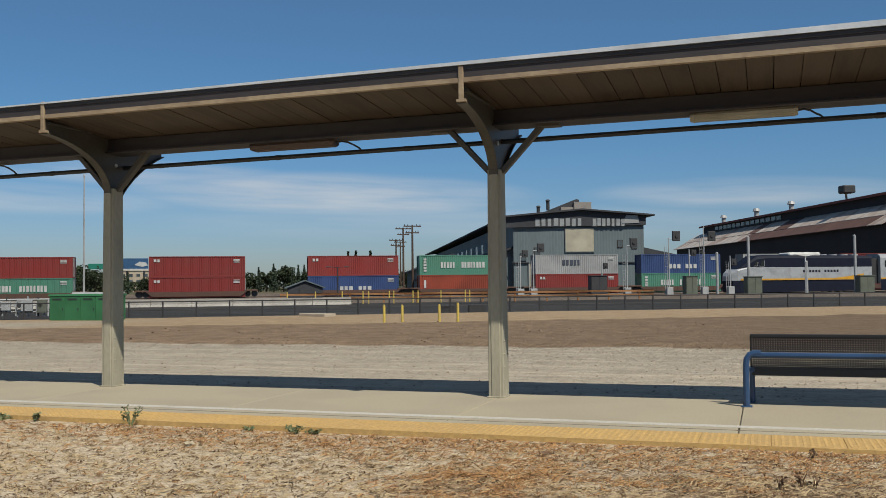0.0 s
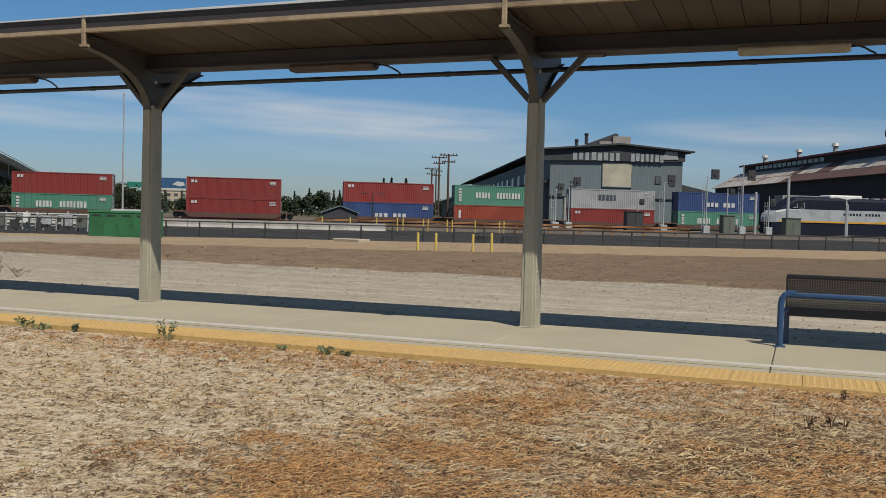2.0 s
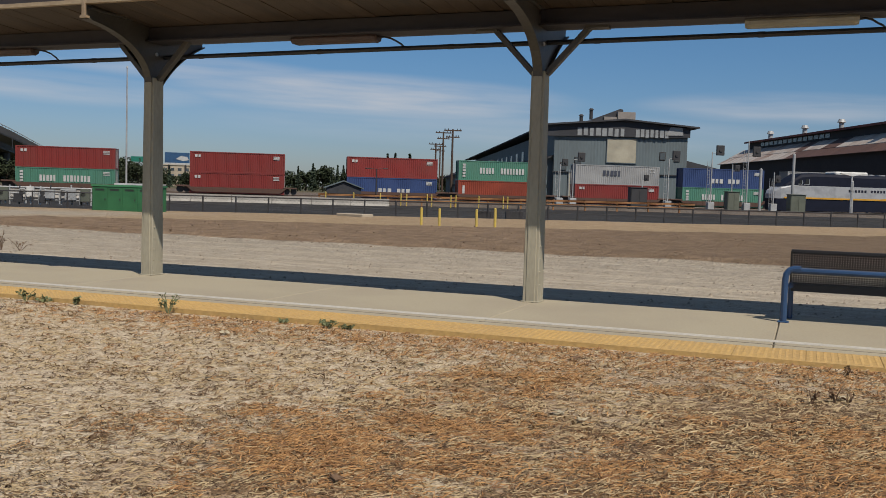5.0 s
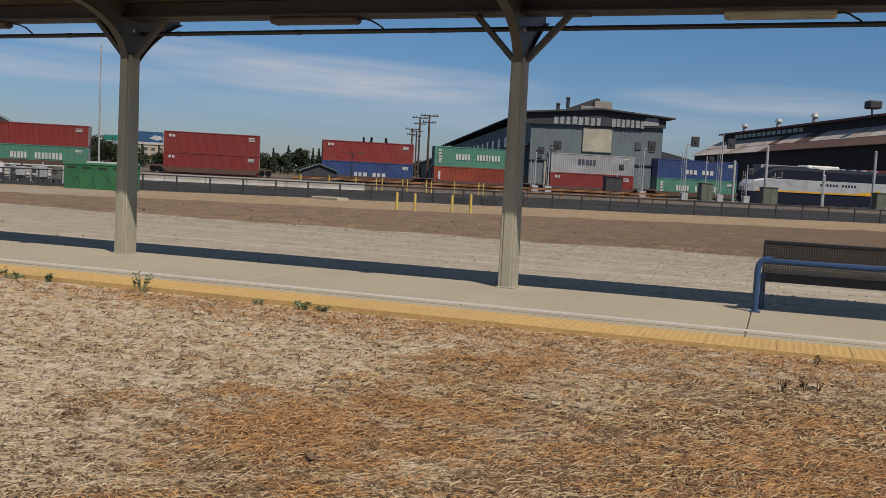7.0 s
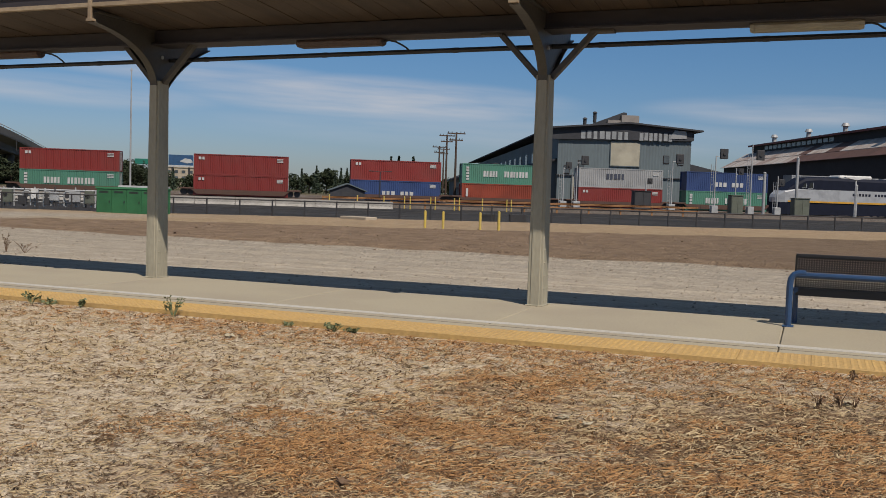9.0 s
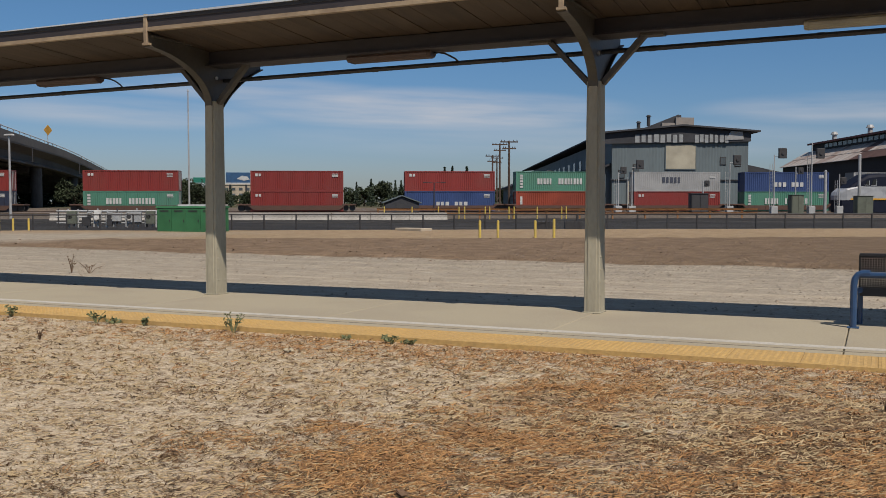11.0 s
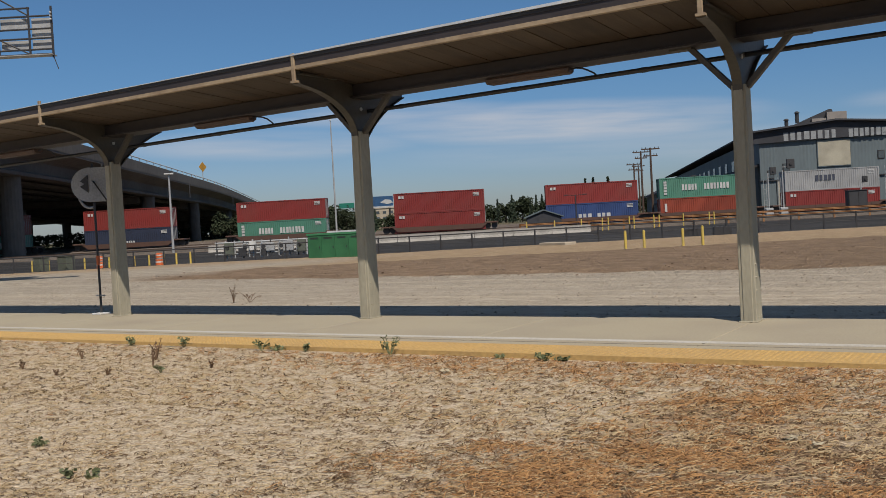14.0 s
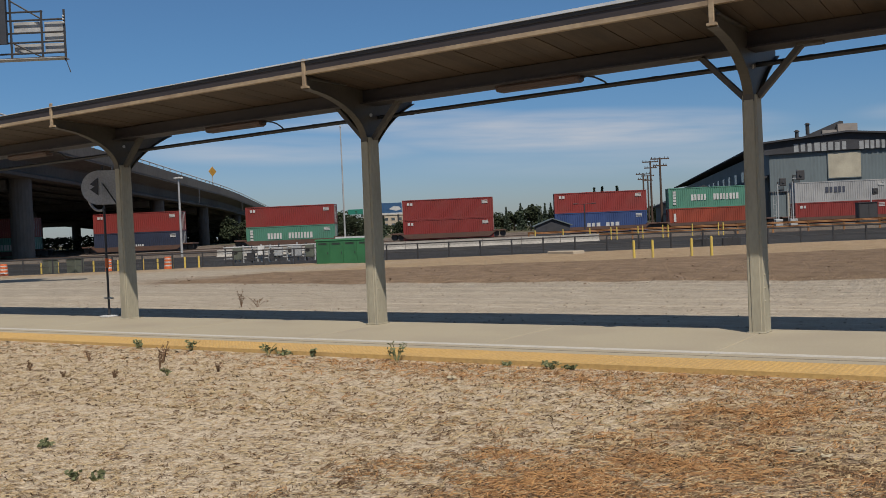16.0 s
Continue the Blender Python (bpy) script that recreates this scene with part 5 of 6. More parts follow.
# lean-to and low gabled annex along the side
bm = bmesh.new()
prism(bm, [(-12.4, -0.3), (0.0, -0.3), (0.0, 7.1), (-12.4, 2.5)], 1.5, 60, "y")
skewed(bm)
part("lean_to", bm, M["sp_wall"], shop)
bm = bmesh.new()
prism(bm, [(-13.0, 2.3), (0.2, 7.2), (0.2, 7.5), (-13.0, 2.6)], 0.6, 61, "y")
skewed(bm)
part("lean_to_roof", bm, M["sp_dark"], shop)

annex = thing("gabled_annex", on_rail(31.6, 176.0, 0), "low dark-roofed gabled workshop annex with white front", "building")
bm = bmesh.new()
prism(bm, [(0, -0.3), (9.2, -0.3), (9.2, 5.4), (5.6, 7.0), (0, 4.6)], 0, 60, "y")
skewed(bm)
part("wall", bm, M["sp_wall"], annex)
bm = bmesh.new()
prism(bm, [(0.3, 1.0), (8.9, 1.0), (8.9, 5.1), (5.6, 6.6), (3.2, 6.2), (0.3, 4.4)], -0.06, 0.0, "y")
part("white_front", bm, M["white"], annex, "whitewashed gable front")
for a, b_ in (((-0.8, 4.3), (5.6, 7.0)), ((9.9, 5.2), (5.6, 7.0))):
    bm = bmesh.new()
    prism(bm, [a, b_, (b_[0], b_[1] + 0.3), (a[0], a[1] + 0.3)], -0.8, 61, "y")
    skewed(bm)
    part("roof", bm, M["sp_dark"], annex)

# low dull-green store between workshop and shed
store = thing("low_store", on_rail(62.6, 150.0, 0), "low dull grey-green corrugated store with dark roof", "building")
bm = bmesh.new()
box(bm, 0, 9.2, 0, 12, -0.3, 5.3)
part("wall", bm, M["sp_wall"], store)
bm = bmesh.new()
ribs(bm, 0, 9.2, 0, 5.25, -0.004, 0.8)
part("cladding", bm, M["sp_wall"], store)
bm = bmesh.new()
prism(bm, [(-0.2, 5.2), (9.9, 5.2), (9.9, 5.6), (-0.2, 7.7)], -0.4, 12.4, "y")
part("roof", bm, M["sp_dark"], store)

# ---- long shed with rusted roof and clerestory ----
# its axes: run away from the tracks along x, rise towards y
SHED = on_rail(116.9, 251.0, 0, -97.7 + 0.0)
shed = thing("long_shed", SHED, "long blackened railway shed with patched rusty tin roof", "building")
LN = 113.0
bm = bmesh.new()
box(bm, 0, LN, 0, 0.4, -0.3, 11.0)
box(bm, 0, LN, 30, 30.4, -0.3, 11.0)
box(bm, 0, 0.4, 0.4, 30, -0.3, 11.0)
box(bm, LN - 0.4, LN, 0.4, 30, -0.3, 11.0)
part("wall", bm, M["shed_wall"], shed)
rng = random.Random(8)
n = 46
for k in range(n):
    bm = bmesh.new()
    a, b_ = k * LN / n, (k + 1) * LN / n - 0.03
    prism(bm, [(-0.9, 10.5), (2.4, 12.3), (2.4, 12.42), (-0.9, 10.62)], a, b_, "x")
    part("roof_sheet", bm, M["rust_roof"] if k > 19 and noise.noise((k * 0.35, 0.5, 0.0)) > -0.5 else M["tin"], shed)
    bm = bmesh.new()
    prism(bm, [(2.3, 12.34), (6.2, 14.6), (6.2, 14.72), (2.3, 12.46)], a, b_, "x")
    part("roof_sheet", bm, M["tin"] if noise.noise((k * 0.28, 7.5, 0.0)) > -0.45 else M["rust_roof"], shed)
bm = bmesh.new()
box(bm, 4, LN, 6.2, 6.5, 14.3, 16.45)
part("clerestory_wall", bm, M["shed_wall"], shed)
for k in range(14):
    a = 14 + k * 3.1
    bm = bmesh.new()
    box(bm, a, a + 2.4, 6.12, 6.2, 15.2, 16.1)
    part("clerestory_window", bm, M["pane"], shed)
bm = bmesh.new()
prism(bm, [(5.4, 16.4), (13, 17.3), (20.6, 16.4), (20.6, 16.6), (13, 17.55), (5.4, 16.65)], 3.5, LN, "x")
part("clerestory_roof", bm, M["rust_roof"], shed)
bm = bmesh.new()
box(bm, 3.4, LN, 5.25, 5.38, 16.32, 16.78)
part("roof_edge", bm, M["roof_red"], shed, "red rusted roof edge")
bm = bmesh.new()
prism(bm, [(19.8, 14.4), (31.0, 10.5), (31.0, 10.7), (19.8, 14.7)], 0, LN, "x")
part("back_roof", bm, M["rust_roof"], shed)
for a in (15.5, 38, 58):
    bm = bmesh.new()
    tube(bm, (a, 8, 16.4), (a, 8, 18.4), 0.55, n=10)
    tube(bm, (a, 8, 18.4), (a, 8, 19.1), 0.95, 0.6, 10)
    part("roof_vent", bm, M["steel_grey"], shed)

bm = bmesh.new()
tube(bm, (85.5, 7.0, 16.6), (86.8, 6.2, 18.2), 0.22, n=8)
hood = part("roof_hood", bm, M["steel_grey"], shed, "dark hooded roof ventilator")
bm = bmesh.new()
chamfered(bm, 86.0, 88.4, 5.0, 7.4, 18.0, 19.5, 0.2)
part("cowl", bm, M["steel_dark"], hood)

# ---- road overpass ----
# a tall viaduct: the freight train runs out from under its near edge
OV = pose(0.82, 0.1, 1.38) @ Matrix.Scale(1.95, 4) @ pose(-65.82, 53.9, -1.38, 0, 0, math.degrees(math.atan2(0.79, -0.61)))
over = thing("overpass", OV, "grey concrete road overpass on round piers", "bridge")
S0, S1 = -46.0, 420.0


def ramp_drop(s):
    """How far the deck has come down, s metres along it."""
    k = min(max((s - 45) / 90, 0), 1)
    return -0.25 - 1.5 * k * k * (3 - 2 * k) - 0.5 * min(max((s - 130) / 120, 0), 1)


def along_deck(bm, outline, s0=S0, s1=S1):
    """An outline (y, z) carried along the deck and its ramp."""
    marks = [s0] + [m for m in (0, 30, 45, 55, 65, 75, 85, 95, 105, 115, 125, 135, 160, 200, 250) if s0 < m < s1] + [s1]
    loops = [[bm.verts.new((m, y, z + ramp_drop(m))) for y, z in outline] for m in marks]
    n = len(outline)
    for a, b in zip(loops, loops[1:]):
        for k in range(n):
            bm.faces.new((a[k], a[(k + 1) % n], b[(k + 1) % n], b[k]))
    bm.faces.new(loops[0][::-1])
    bm.faces.new(loops[-1])


bm = bmesh.new()
along_deck(bm, [(0.0, 7.45), (1.2, 7.1), (34.8, 7.1), (36.0, 7.45), (36.0, 7.7), (0.0, 7.7)])
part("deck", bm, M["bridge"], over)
for y0 in (0.0, 35.7):
    bm = bmesh.new()
    along_deck(bm, [(y0 - 0.02, 7.6), (y0 + 0.3, 7.6), (y0 + 0.3, 8.5), (y0 - 0.02, 8.5)])
    p = part("parapet", bm, M["bridge"], over)
    bm = bmesh.new()
    along_deck(bm, [(y0 + 0.15 + 0.05 * math.cos(k * 1.047), 8.85 + 0.05 * math.sin(k * 1.047)) for k in range(6)])
    r = part("hand_rail", bm, M["white"], p)
    for k in range(60):
        bm = bmesh.new()
        xx = S0 + 1 + k * 3.0
        tube(bm, (xx, y0 + 0.15, 8.5 + ramp_drop(xx)), (xx, y0 + 0.15, 8.85 + ramp_drop(xx)), 0.04, n=6)
        part("rail_post", bm, M["white"], p)
for y0 in (1.2, 4.2, 7.4, 10.6, 15, 20, 25, 30, 33.8):
    bm = bmesh.new()
    along_deck(bm, [(y0, 5.9), (y0 + 0.9, 5.9), (y0 + 0.9, 6.1), (y0 + 0.6, 6.25), (y0 + 0.6, 6.95), (y0 + 0.9, 7.15), (y0, 7.15), (y0 + 0.3, 6.95), (y0 + 0.3, 6.25), (y0, 6.1)])
    part("girder", bm, M["bridge"], over)
for s in (-21.2, 18.0, 45.5, 78.0, 112.0, 146.0, 180.0, 214.0, 248.0, 282.0):
    rows = (2.2, 15.0, 28.0, 34.0)
    bm = bmesh.new()
    chamfered(bm, s - 0.6, s + 0.6, rows[0] + 0.7, 34.0, 5.2 + ramp_drop(s), 5.9 + ramp_drop(s), 0.08)
    part("pier_cap", bm, M["bridge"], over)
    for y0 in rows:
        bm = bmesh.new()
        tube(bm, (s, y0, -0.5), (s, y0, 5.92 + ramp_drop(s)), 0.68, n=20)
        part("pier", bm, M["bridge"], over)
for sa, sb in ((S0, -22.0), (-19.5, 4.0), (5.5, 24.0), (25.2, 60.0)):
    bm = bmesh.new()
    prism(bm, [(36.5, -0.5), (44.0, -0.5), (44.0, 7.0), (38.5, 5.6), (36.5, 5.2)], sa, sb, "x")
    part("abutment_wall", bm, M["bridge"], over, "dark retaining wall beyond the overpass")
for s in (-8.0, 30, 68):
    bm = bmesh.new()
    box(bm, s, s + 0.25, -0.06, 0.0, 5.95 + ramp_drop(s), 7.5 + ramp_drop(s))
    part("drain_pipe", bm, M["steel_dark"], over)
t = thing("warning_sign", OV @ pose(41.5, 0.15, 8.5 + ramp_drop(41.5)), "yellow diamond warning sign on the overpass parapet", "sign")
bm = bmesh.new()
tube(bm, (0, 0, 0), (0, 0, 1.9), 0.05, n=6)
part("pole", bm, M["steel_grey"], t)
bm = bmesh.new()
tmp = bmesh.new()
chamfered(tmp, -0.46, 0.46, -0.03, 0.0, -0.46, 0.46, 0.01)
merge(bm, tmp, pose(0, 0, 1.75) @ pose(0, 0, 0, 0, 0, 140) @ pose(0, 0.06, 0, 0, 45, 0))
part("plate", bm, M["sign_yellow"], t)
t = thing("street_lamp", pose(-68.6, 61.7, 0), "tall grey street lamp beside the overpass", "lamp")
bm = bmesh.new()
tube(bm, (0, 0, -0.2), (0, 0, 7.2), 0.12, 0.08, 8)
part("pole", bm, M["steel_grey"], t)
bm = bmesh.new()
chamfered(bm, -0.45, 0.45, -0.2, 0.2, 7.15, 7.3, 0.03)
part("head", bm, M["white"], t)

# ---- billboard frame high over the platform's end ----
t = thing("hoarding", pose(-30.3, 22.5, 0, 0, 0, 33), "dark steel billboard frame with lit catwalk high up", "billboard")
bm = bmesh.new()
box(bm, -7.0, -2.05, -0.1, 0.05, 8.95, 14.0)
pan = part("panel", bm, M["sign_black"], t, "dark billboard panel")
for x in (-6.8, -4.6, -2.9, -2.0, -0.85, 0.0):
    bm = bmesh.new()
    tube(bm, (x, 0.2, 8.4 if x < -0.5 else 8.3), (x, 0.2, 14.0 if x < -1 else 10.2), 0.045, n=6)
    part("upright", bm, M["steel_dark"], t)
for z, x1 in ((8.44, 0.02), (8.62, 0.02), (9.03, 0.02), (9.38, 0.02), (9.85, 0.02), (10.16, -0.8)):
    bm = bmesh.new()
    tube(bm, (-7.0, 0.2, z), (x1, 0.2, z), 0.035, n=6)
    part("rail", bm, M["steel_dark"], t)
bm = bmesh.new()
box(bm, -7.0, 0.03, 0.0, 0.5, 8.385, 8.41)
# pale sheets added in place of the bright sky between the bars
for xa, xb, za, zb in ((-0.8, -0.05, 9.05, 9.8), (-0.8, -0.05, 8.65, 9.0), (-1.95, -0.9, 8.65, 9.0), (-1.95, -0.9, 9.4, 9.82)):
    bm2 = bmesh.new()
    box(bm2, xa, xb, 0.34, 0.36, za, zb)
    part("backing_sheet", bm2, M["steel_grey"], t, "added pale sheet standing in for sky seen through the frame")
part("catwalk", bm, M["steel_grey"], t, "pale catwalk grating")
for (xa, za), (xb, zb) in (((-2.0, 9.05), (-0.85, 8.45)), ((-2.0, 10.6), (-0.85, 9.88)), ((-4.6, 9.05), (-2.9, 8.45))):
    bm = bmesh.new()
    tube(bm, (xa, 0.2, za), (xb, 0.2, zb), 0.03, n=6)
    part("diagonal", bm, M["steel_dark"], t)
bm = bmesh.new()
bent_tube(bm, [(0, 0.2, 8.35), (0.06, 0.2, 8.15), (0.16, 0.2, 7.85)], 0.018, 6)
part("loose_cable", bm, M["steel_dark"], t)
for k in range(3):
    bm = bmesh.new()
    tube(bm, (-0.02, 0.1, 9.70 + k * 0.12), (0.04, 0.1, 9.70 + k * 0.12), 0.035, n=8)
    part("lamp", bm, M["letter"], t)
bm = bmesh.new()
tube(bm, (-6.2, 0.5, -0.4), (-6.2, 0.5, 13.5), 0.45, 0.4, 16)
part("column", bm, M["steel_grey"], t)

# ---- far things ----
t = thing("flagpole", pose(-80.1, 100.0, 0), "tall thin grey mast", "mast")
bm = bmesh.new()
tube(bm, (0, 0, -0.3), (0, 0, 15.5), 0.13, 0.07, 8)
part("pole", bm, M["steel_grey"], t)
bm = bmesh.new()
tube(bm, (0, 0, 15.5), (0, 0, 15.8), 0.14, 0.05, 8)
part("tip", bm, M["steel_grey"], t)

t = thing("billboard", pose(-182.5, 250, 0, 0, 0, 35), "far blue billboard on two legs", "billboard")
bm = bmesh.new()
chamfered(bm, -3.7, 3.7, -0.2, 0.2, 6.9, 10.6, 0.05)
part("board", bm, M["sign_blue"], t)
bm = bmesh.new()
prism(bm, [(-0.4, 8.6), (1.2, 9.6), (3.0, 9.3), (3.6, 8.4), (1.8, 8.0)], -0.26, -0.2, "y")
part("pale_emblem", bm, M["letter"], t)
bm = bmesh.new()
box(bm, -3.7, 3.7, -0.25, -0.2, 6.9, 7.4)
part("lower_band", bm, M["letter"], t)
for x in (-2.5, 2.5):
    bm = bmesh.new()
    tube(bm, (x, 0, -0.3), (x, 0, 6.8), 0.3, n=8)
    part("leg", bm, M["steel_dark"], t)
t = thing("road_sign", pose(-196.8, 250, 0, 0, 0, 35), "green road sign on a tall gantry", "sign")
bm = bmesh.new()
chamfered(bm, -2.5, 2.5, -0.1, 0.1, 7.5, 9.2, 0.05)
part("plate", bm, M["sign_green"], t)
for x in (-2.4, 2.4):
    bm = bmesh.new()
    tube(bm, (x, 0.2, -0.3), (x, 0.2, 9.0), 0.18, n=8)
    part("leg", bm, M["steel_grey"], t)


def far_block(name, u, v, w, d, h, mat, label, floors, turn=0):
    t = thing(name, on_rail(u, v, 0, turn), label, "building")
    bm = bmesh.new()
    box(bm, -w / 2, w / 2, 0, d, -0.5, h)
    part("wall", bm, mat, t)
    bm = bmesh.new()
    box(bm, -w / 2 - 0.3, w / 2 + 0.3, -0.3, d + 0.3, h, h + 0.5)
    part("roof", bm, mat, t)
    n = int(w / 3)
    for f in range(floors):
        for k in range(n):
            bm = bmesh.new()
            z = 1.2 + f * (h - 1) / floors
            a = -w / 2 + (k + 0.25) * w / n
            box(bm, a, a + 0.5 * w / n, -0.08, 0.0, z, z + 1.2)
            part("window", bm, M["pane"], t)
    return t


far_block("far_hotel", -45.0, 420.0, 30, 14, 8.6, M["hotel"], "cream low hotel far beyond the yard", 3)
far_block("far_office", -118.0, 470.0, 40, 16, 15.5, M["far_grey"], "grey-brown office block far beyond the overpass", 4)
far_block("far_shop", -20.0, 380.0, 16, 10, 5.2, M["hotel"], "cream flat-roofed building far beyond the yard", 1)


def utility_pole(u, v, h):
    t = thing("utility_pole", on_rail(u, v, 0), "tall dark wooden utility pole with cross-arms", "pole", "utility poles")
    bm = bmesh.new()
    tube(bm, (0, 0, -0.5), (0, 0, h), 0.26, 0.18, 10)
    part("shaft", bm, M["pole_wood"], t)
    for z, w in ((h - 0.35, 1.7), (h - 1.6, 1.3)):
        bm = bmesh.new()
        box(bm, -w, w, -0.1, 0.1, z, z + 0.22)
        arm = part("cross_arm", bm, M["pole_wood"], t)
        for xx in (-w + 0.2, -w / 2, w / 2, w - 0.2):
            bm = bmesh.new()
            tube(bm, (xx, 0, z + 0.22), (xx, 0, z + 0.5), 0.08, 0.05, 6)
            part("insulator", bm, M["steel_dark"], arm)


utility_pole(30.4, 180, 12.9)
utility_pole(32.5, 205, 13.9)
utility_pole(34.6, 230, 12.6)
utility_pole(40.5, 262, 13.6)


# ---- trees ----
def leaf_cloud(bm, rng, n, place, size):
    """Many small leaf clumps: each a bent pair of triangles."""
    for _ in range(n):
        c, s = place(), size * rng.uniform(0.6, 1.4)
        a = Vector((rng.uniform(-1, 1), rng.uniform(-1, 1), rng.uniform(-0.6, 0.6))).normalized()
        b_ = a.orthogonal().normalized()
        b_.rotate(Matrix.Rotation(rng.uniform(0, 6.28), 3, a))
        p = [bm.verts.new(c + q) for q in (a * s, b_ * s * 0.6, -a * s * 0.8, -b_ * s * 0.5)]
        bm.faces.new((p[0], p[1], p[2]))
        bm.faces.new((p[0], p[2], p[3]))


def tree(u, v, h, spread, conifer, seed):
    rng = random.Random(seed)
    t = thing("conifer_tree" if conifer else "broadleaf_tree", on_rail(u, v, 0), "dark slender conifer beyond the yard" if conifer else "haze-greyed green broadleaf tree beyond the yard", "tree", "far conifers" if conifer else "far trees")
    bm = bmesh.new()
    tube(bm, (0, 0, -0.5), (0.1, 0, h * (0.95 if conifer else 0.55)), 0.035 * h, 0.006 * h, 8)
    if not conifer:
        for k in range(6):
            a = k * 1.05 + rng.random()
            tube(bm, (0, 0, h * 0.3 + 0.03 * k * h), (math.cos(a) * spread * 0.6, math.sin(a) * spread * 0.6, h * (0.6 + 0.2 * rng.random())), 0.014 * h, 0.004 * h, 5)
    part("trunk", bm, M["bark"], t)
    bm = bmesh.new()
    if conifer:
        def place():
            z = rng.random() ** 1.25
            whorl = round(z * 14) / 14
            r = spread * (1 - 0.5 * z - 0.5 * whorl) * rng.uniform(0.25, 1.0)
            a = rng.uniform(0, 6.28)
            return Vector((r * math.cos(a), r * math.sin(a), h * (0.08 + 0.93 * z) - 0.25 * r))
        leaf_cloud(bm, rng, 900, place, h * 0.036)
    else:
        lumps = [(Vector((rng.uniform(-0.7, 0.7) * spread, rng.uniform(-0.7, 0.7) * spread, h * rng.uniform(0.45, 0.85))), spread * rng.uniform(0.3, 0.55)) for _ in range(9)]

        def place():
            c, r = rng.choice(lumps)
            d = Vector((rng.gauss(0, 1), rng.gauss(0, 1), rng.gauss(0, 0.8))).normalized()
            return c + d * r * rng.uniform(0.6, 1.1)
        leaf_cloud(bm, rng, 1500, place, h * 0.055)
    part("crown", bm, M["leaf_dark" if conifer else "leaf"], t)


rng = random.Random(21)


def far_spot(bearing, away):
    return RAIL.inverted() @ Vector((0.8 + away * math.sin(bearing), 0.1 + away * math.cos(bearing), 0))


# the far tree line, by bearing from the platform and how high each crown stands over the horizon
CONIFERS = ((-0.546, 0.016), (-0.513, 0.020), (-0.498, 0.023), (-0.479, 0.018), (-0.473, 0.022), (-0.467, 0.022), (-0.455, 0.023), (-0.450, 0.024), (-0.442, 0.022),
            (-0.422, 0.035), (-0.414, 0.036), (-0.399, 0.036), (-0.378, 0.026), (-0.373, 0.030), (-0.588, 0.015), (-0.640, 0.016))
for k, (bearing, rise) in enumerate(CONIFERS):
    away = 262 + rng.uniform(-8, 14)
    m = far_spot(bearing, away)
    h = 1.4 + away * rise
    tree(m.x, m.y, h, h * (0.15 + 0.02 * (k % 3)), True, 100 + k)
BROAD = ((-0.583, 0.015), (-0.571, 0.010), (-0.554, 0.013), (-0.531, 0.014), (-0.518, 0.012), (-0.505, 0.014), (-0.488, 0.019), (-0.461, 0.013), (-0.433, 0.016), (-0.411, 0.022), (-0.398, 0.022), (-0.386, 0.017),
         (-0.600, 0.011), (-0.618, 0.009), (-0.648, 0.012), (-0.668, 0.010), (-0.362, 0.013), (-0.345, 0.012))
for k, (bearing, rise) in enumerate(BROAD):
    away = 270 + rng.uniform(0, 24)
    m = far_spot(bearing, away)
    h = 1.4 + away * rise
    tree(m.x, m.y, h * 1.08, rng.uniform(2.4, 3.4), False, 300 + k)
for k, (x, y, h) in enumerate(((-160, 165, 6.5), (-150, 150, 5.5), (-130, 160, 6.0), (-175, 190, 7.0), (-118, 150, 4.5))):
    m = RAIL.inverted() @ Vector((x, y, 0))
    tree(m.x, m.y, h, 3.4, False, 500 + k)

# slim radio tower among the trees
m = far_spot(-0.564, 256)
t = thing("radio_tower", on_rail(m.x, m.y, 0), "slim dark radio tower with stacked antenna panels", "tower")
bm = bmesh.new()
tube(bm, (0, 0, -0.5), (0, 0, 8.6), 0.42, 0.22, 10)
part("mast", bm, M["steel_dark"], t)
for z, r in ((7.3, 0.62), (5.6, 0.75), (4.1, 0.95)):
    for k in range(6):
        a = k * 1.047
        bm = bmesh.new()
        tube(bm, (r * math.cos(a), r * math.sin(a), z), (r * math.cos(a), r * math.sin(a), z + 1.25), 0.16, n=6)
        ant = part("antenna", bm, M["leaf_dark"], t)
        bm = bmesh.new()
        tube(bm, (0, 0, z + 0.6), (r * math.cos(a), r * math.sin(a), z + 0.6), 0.05, n=4)
        part("bracket", bm, M["steel_dark"], ant)

# far belt of trees and bushes along the horizon
rng = random.Random(77)
bm = bmesh.new()


def belt_place():
    u = rng.uniform(-190, 75)
    top = 3.7 + 1.6 * noise.noise((u * 0.045, 1.0, 0.0)) + 1.7 * noise.noise((u * 0.25, 4.0, 0.0))
    return Vector((u, rng.uniform(-8, 8), max(0.3, top * rng.random() ** 0.7)))


leaf_cloud(bm, rng, 16000, belt_place, 0.55)
solid("far_woods", bm, M["leaf"], on_rail(0, 300.0, 0), "haze-greyed belt of trees and bushes on the horizon", "trees", kind="stuff")

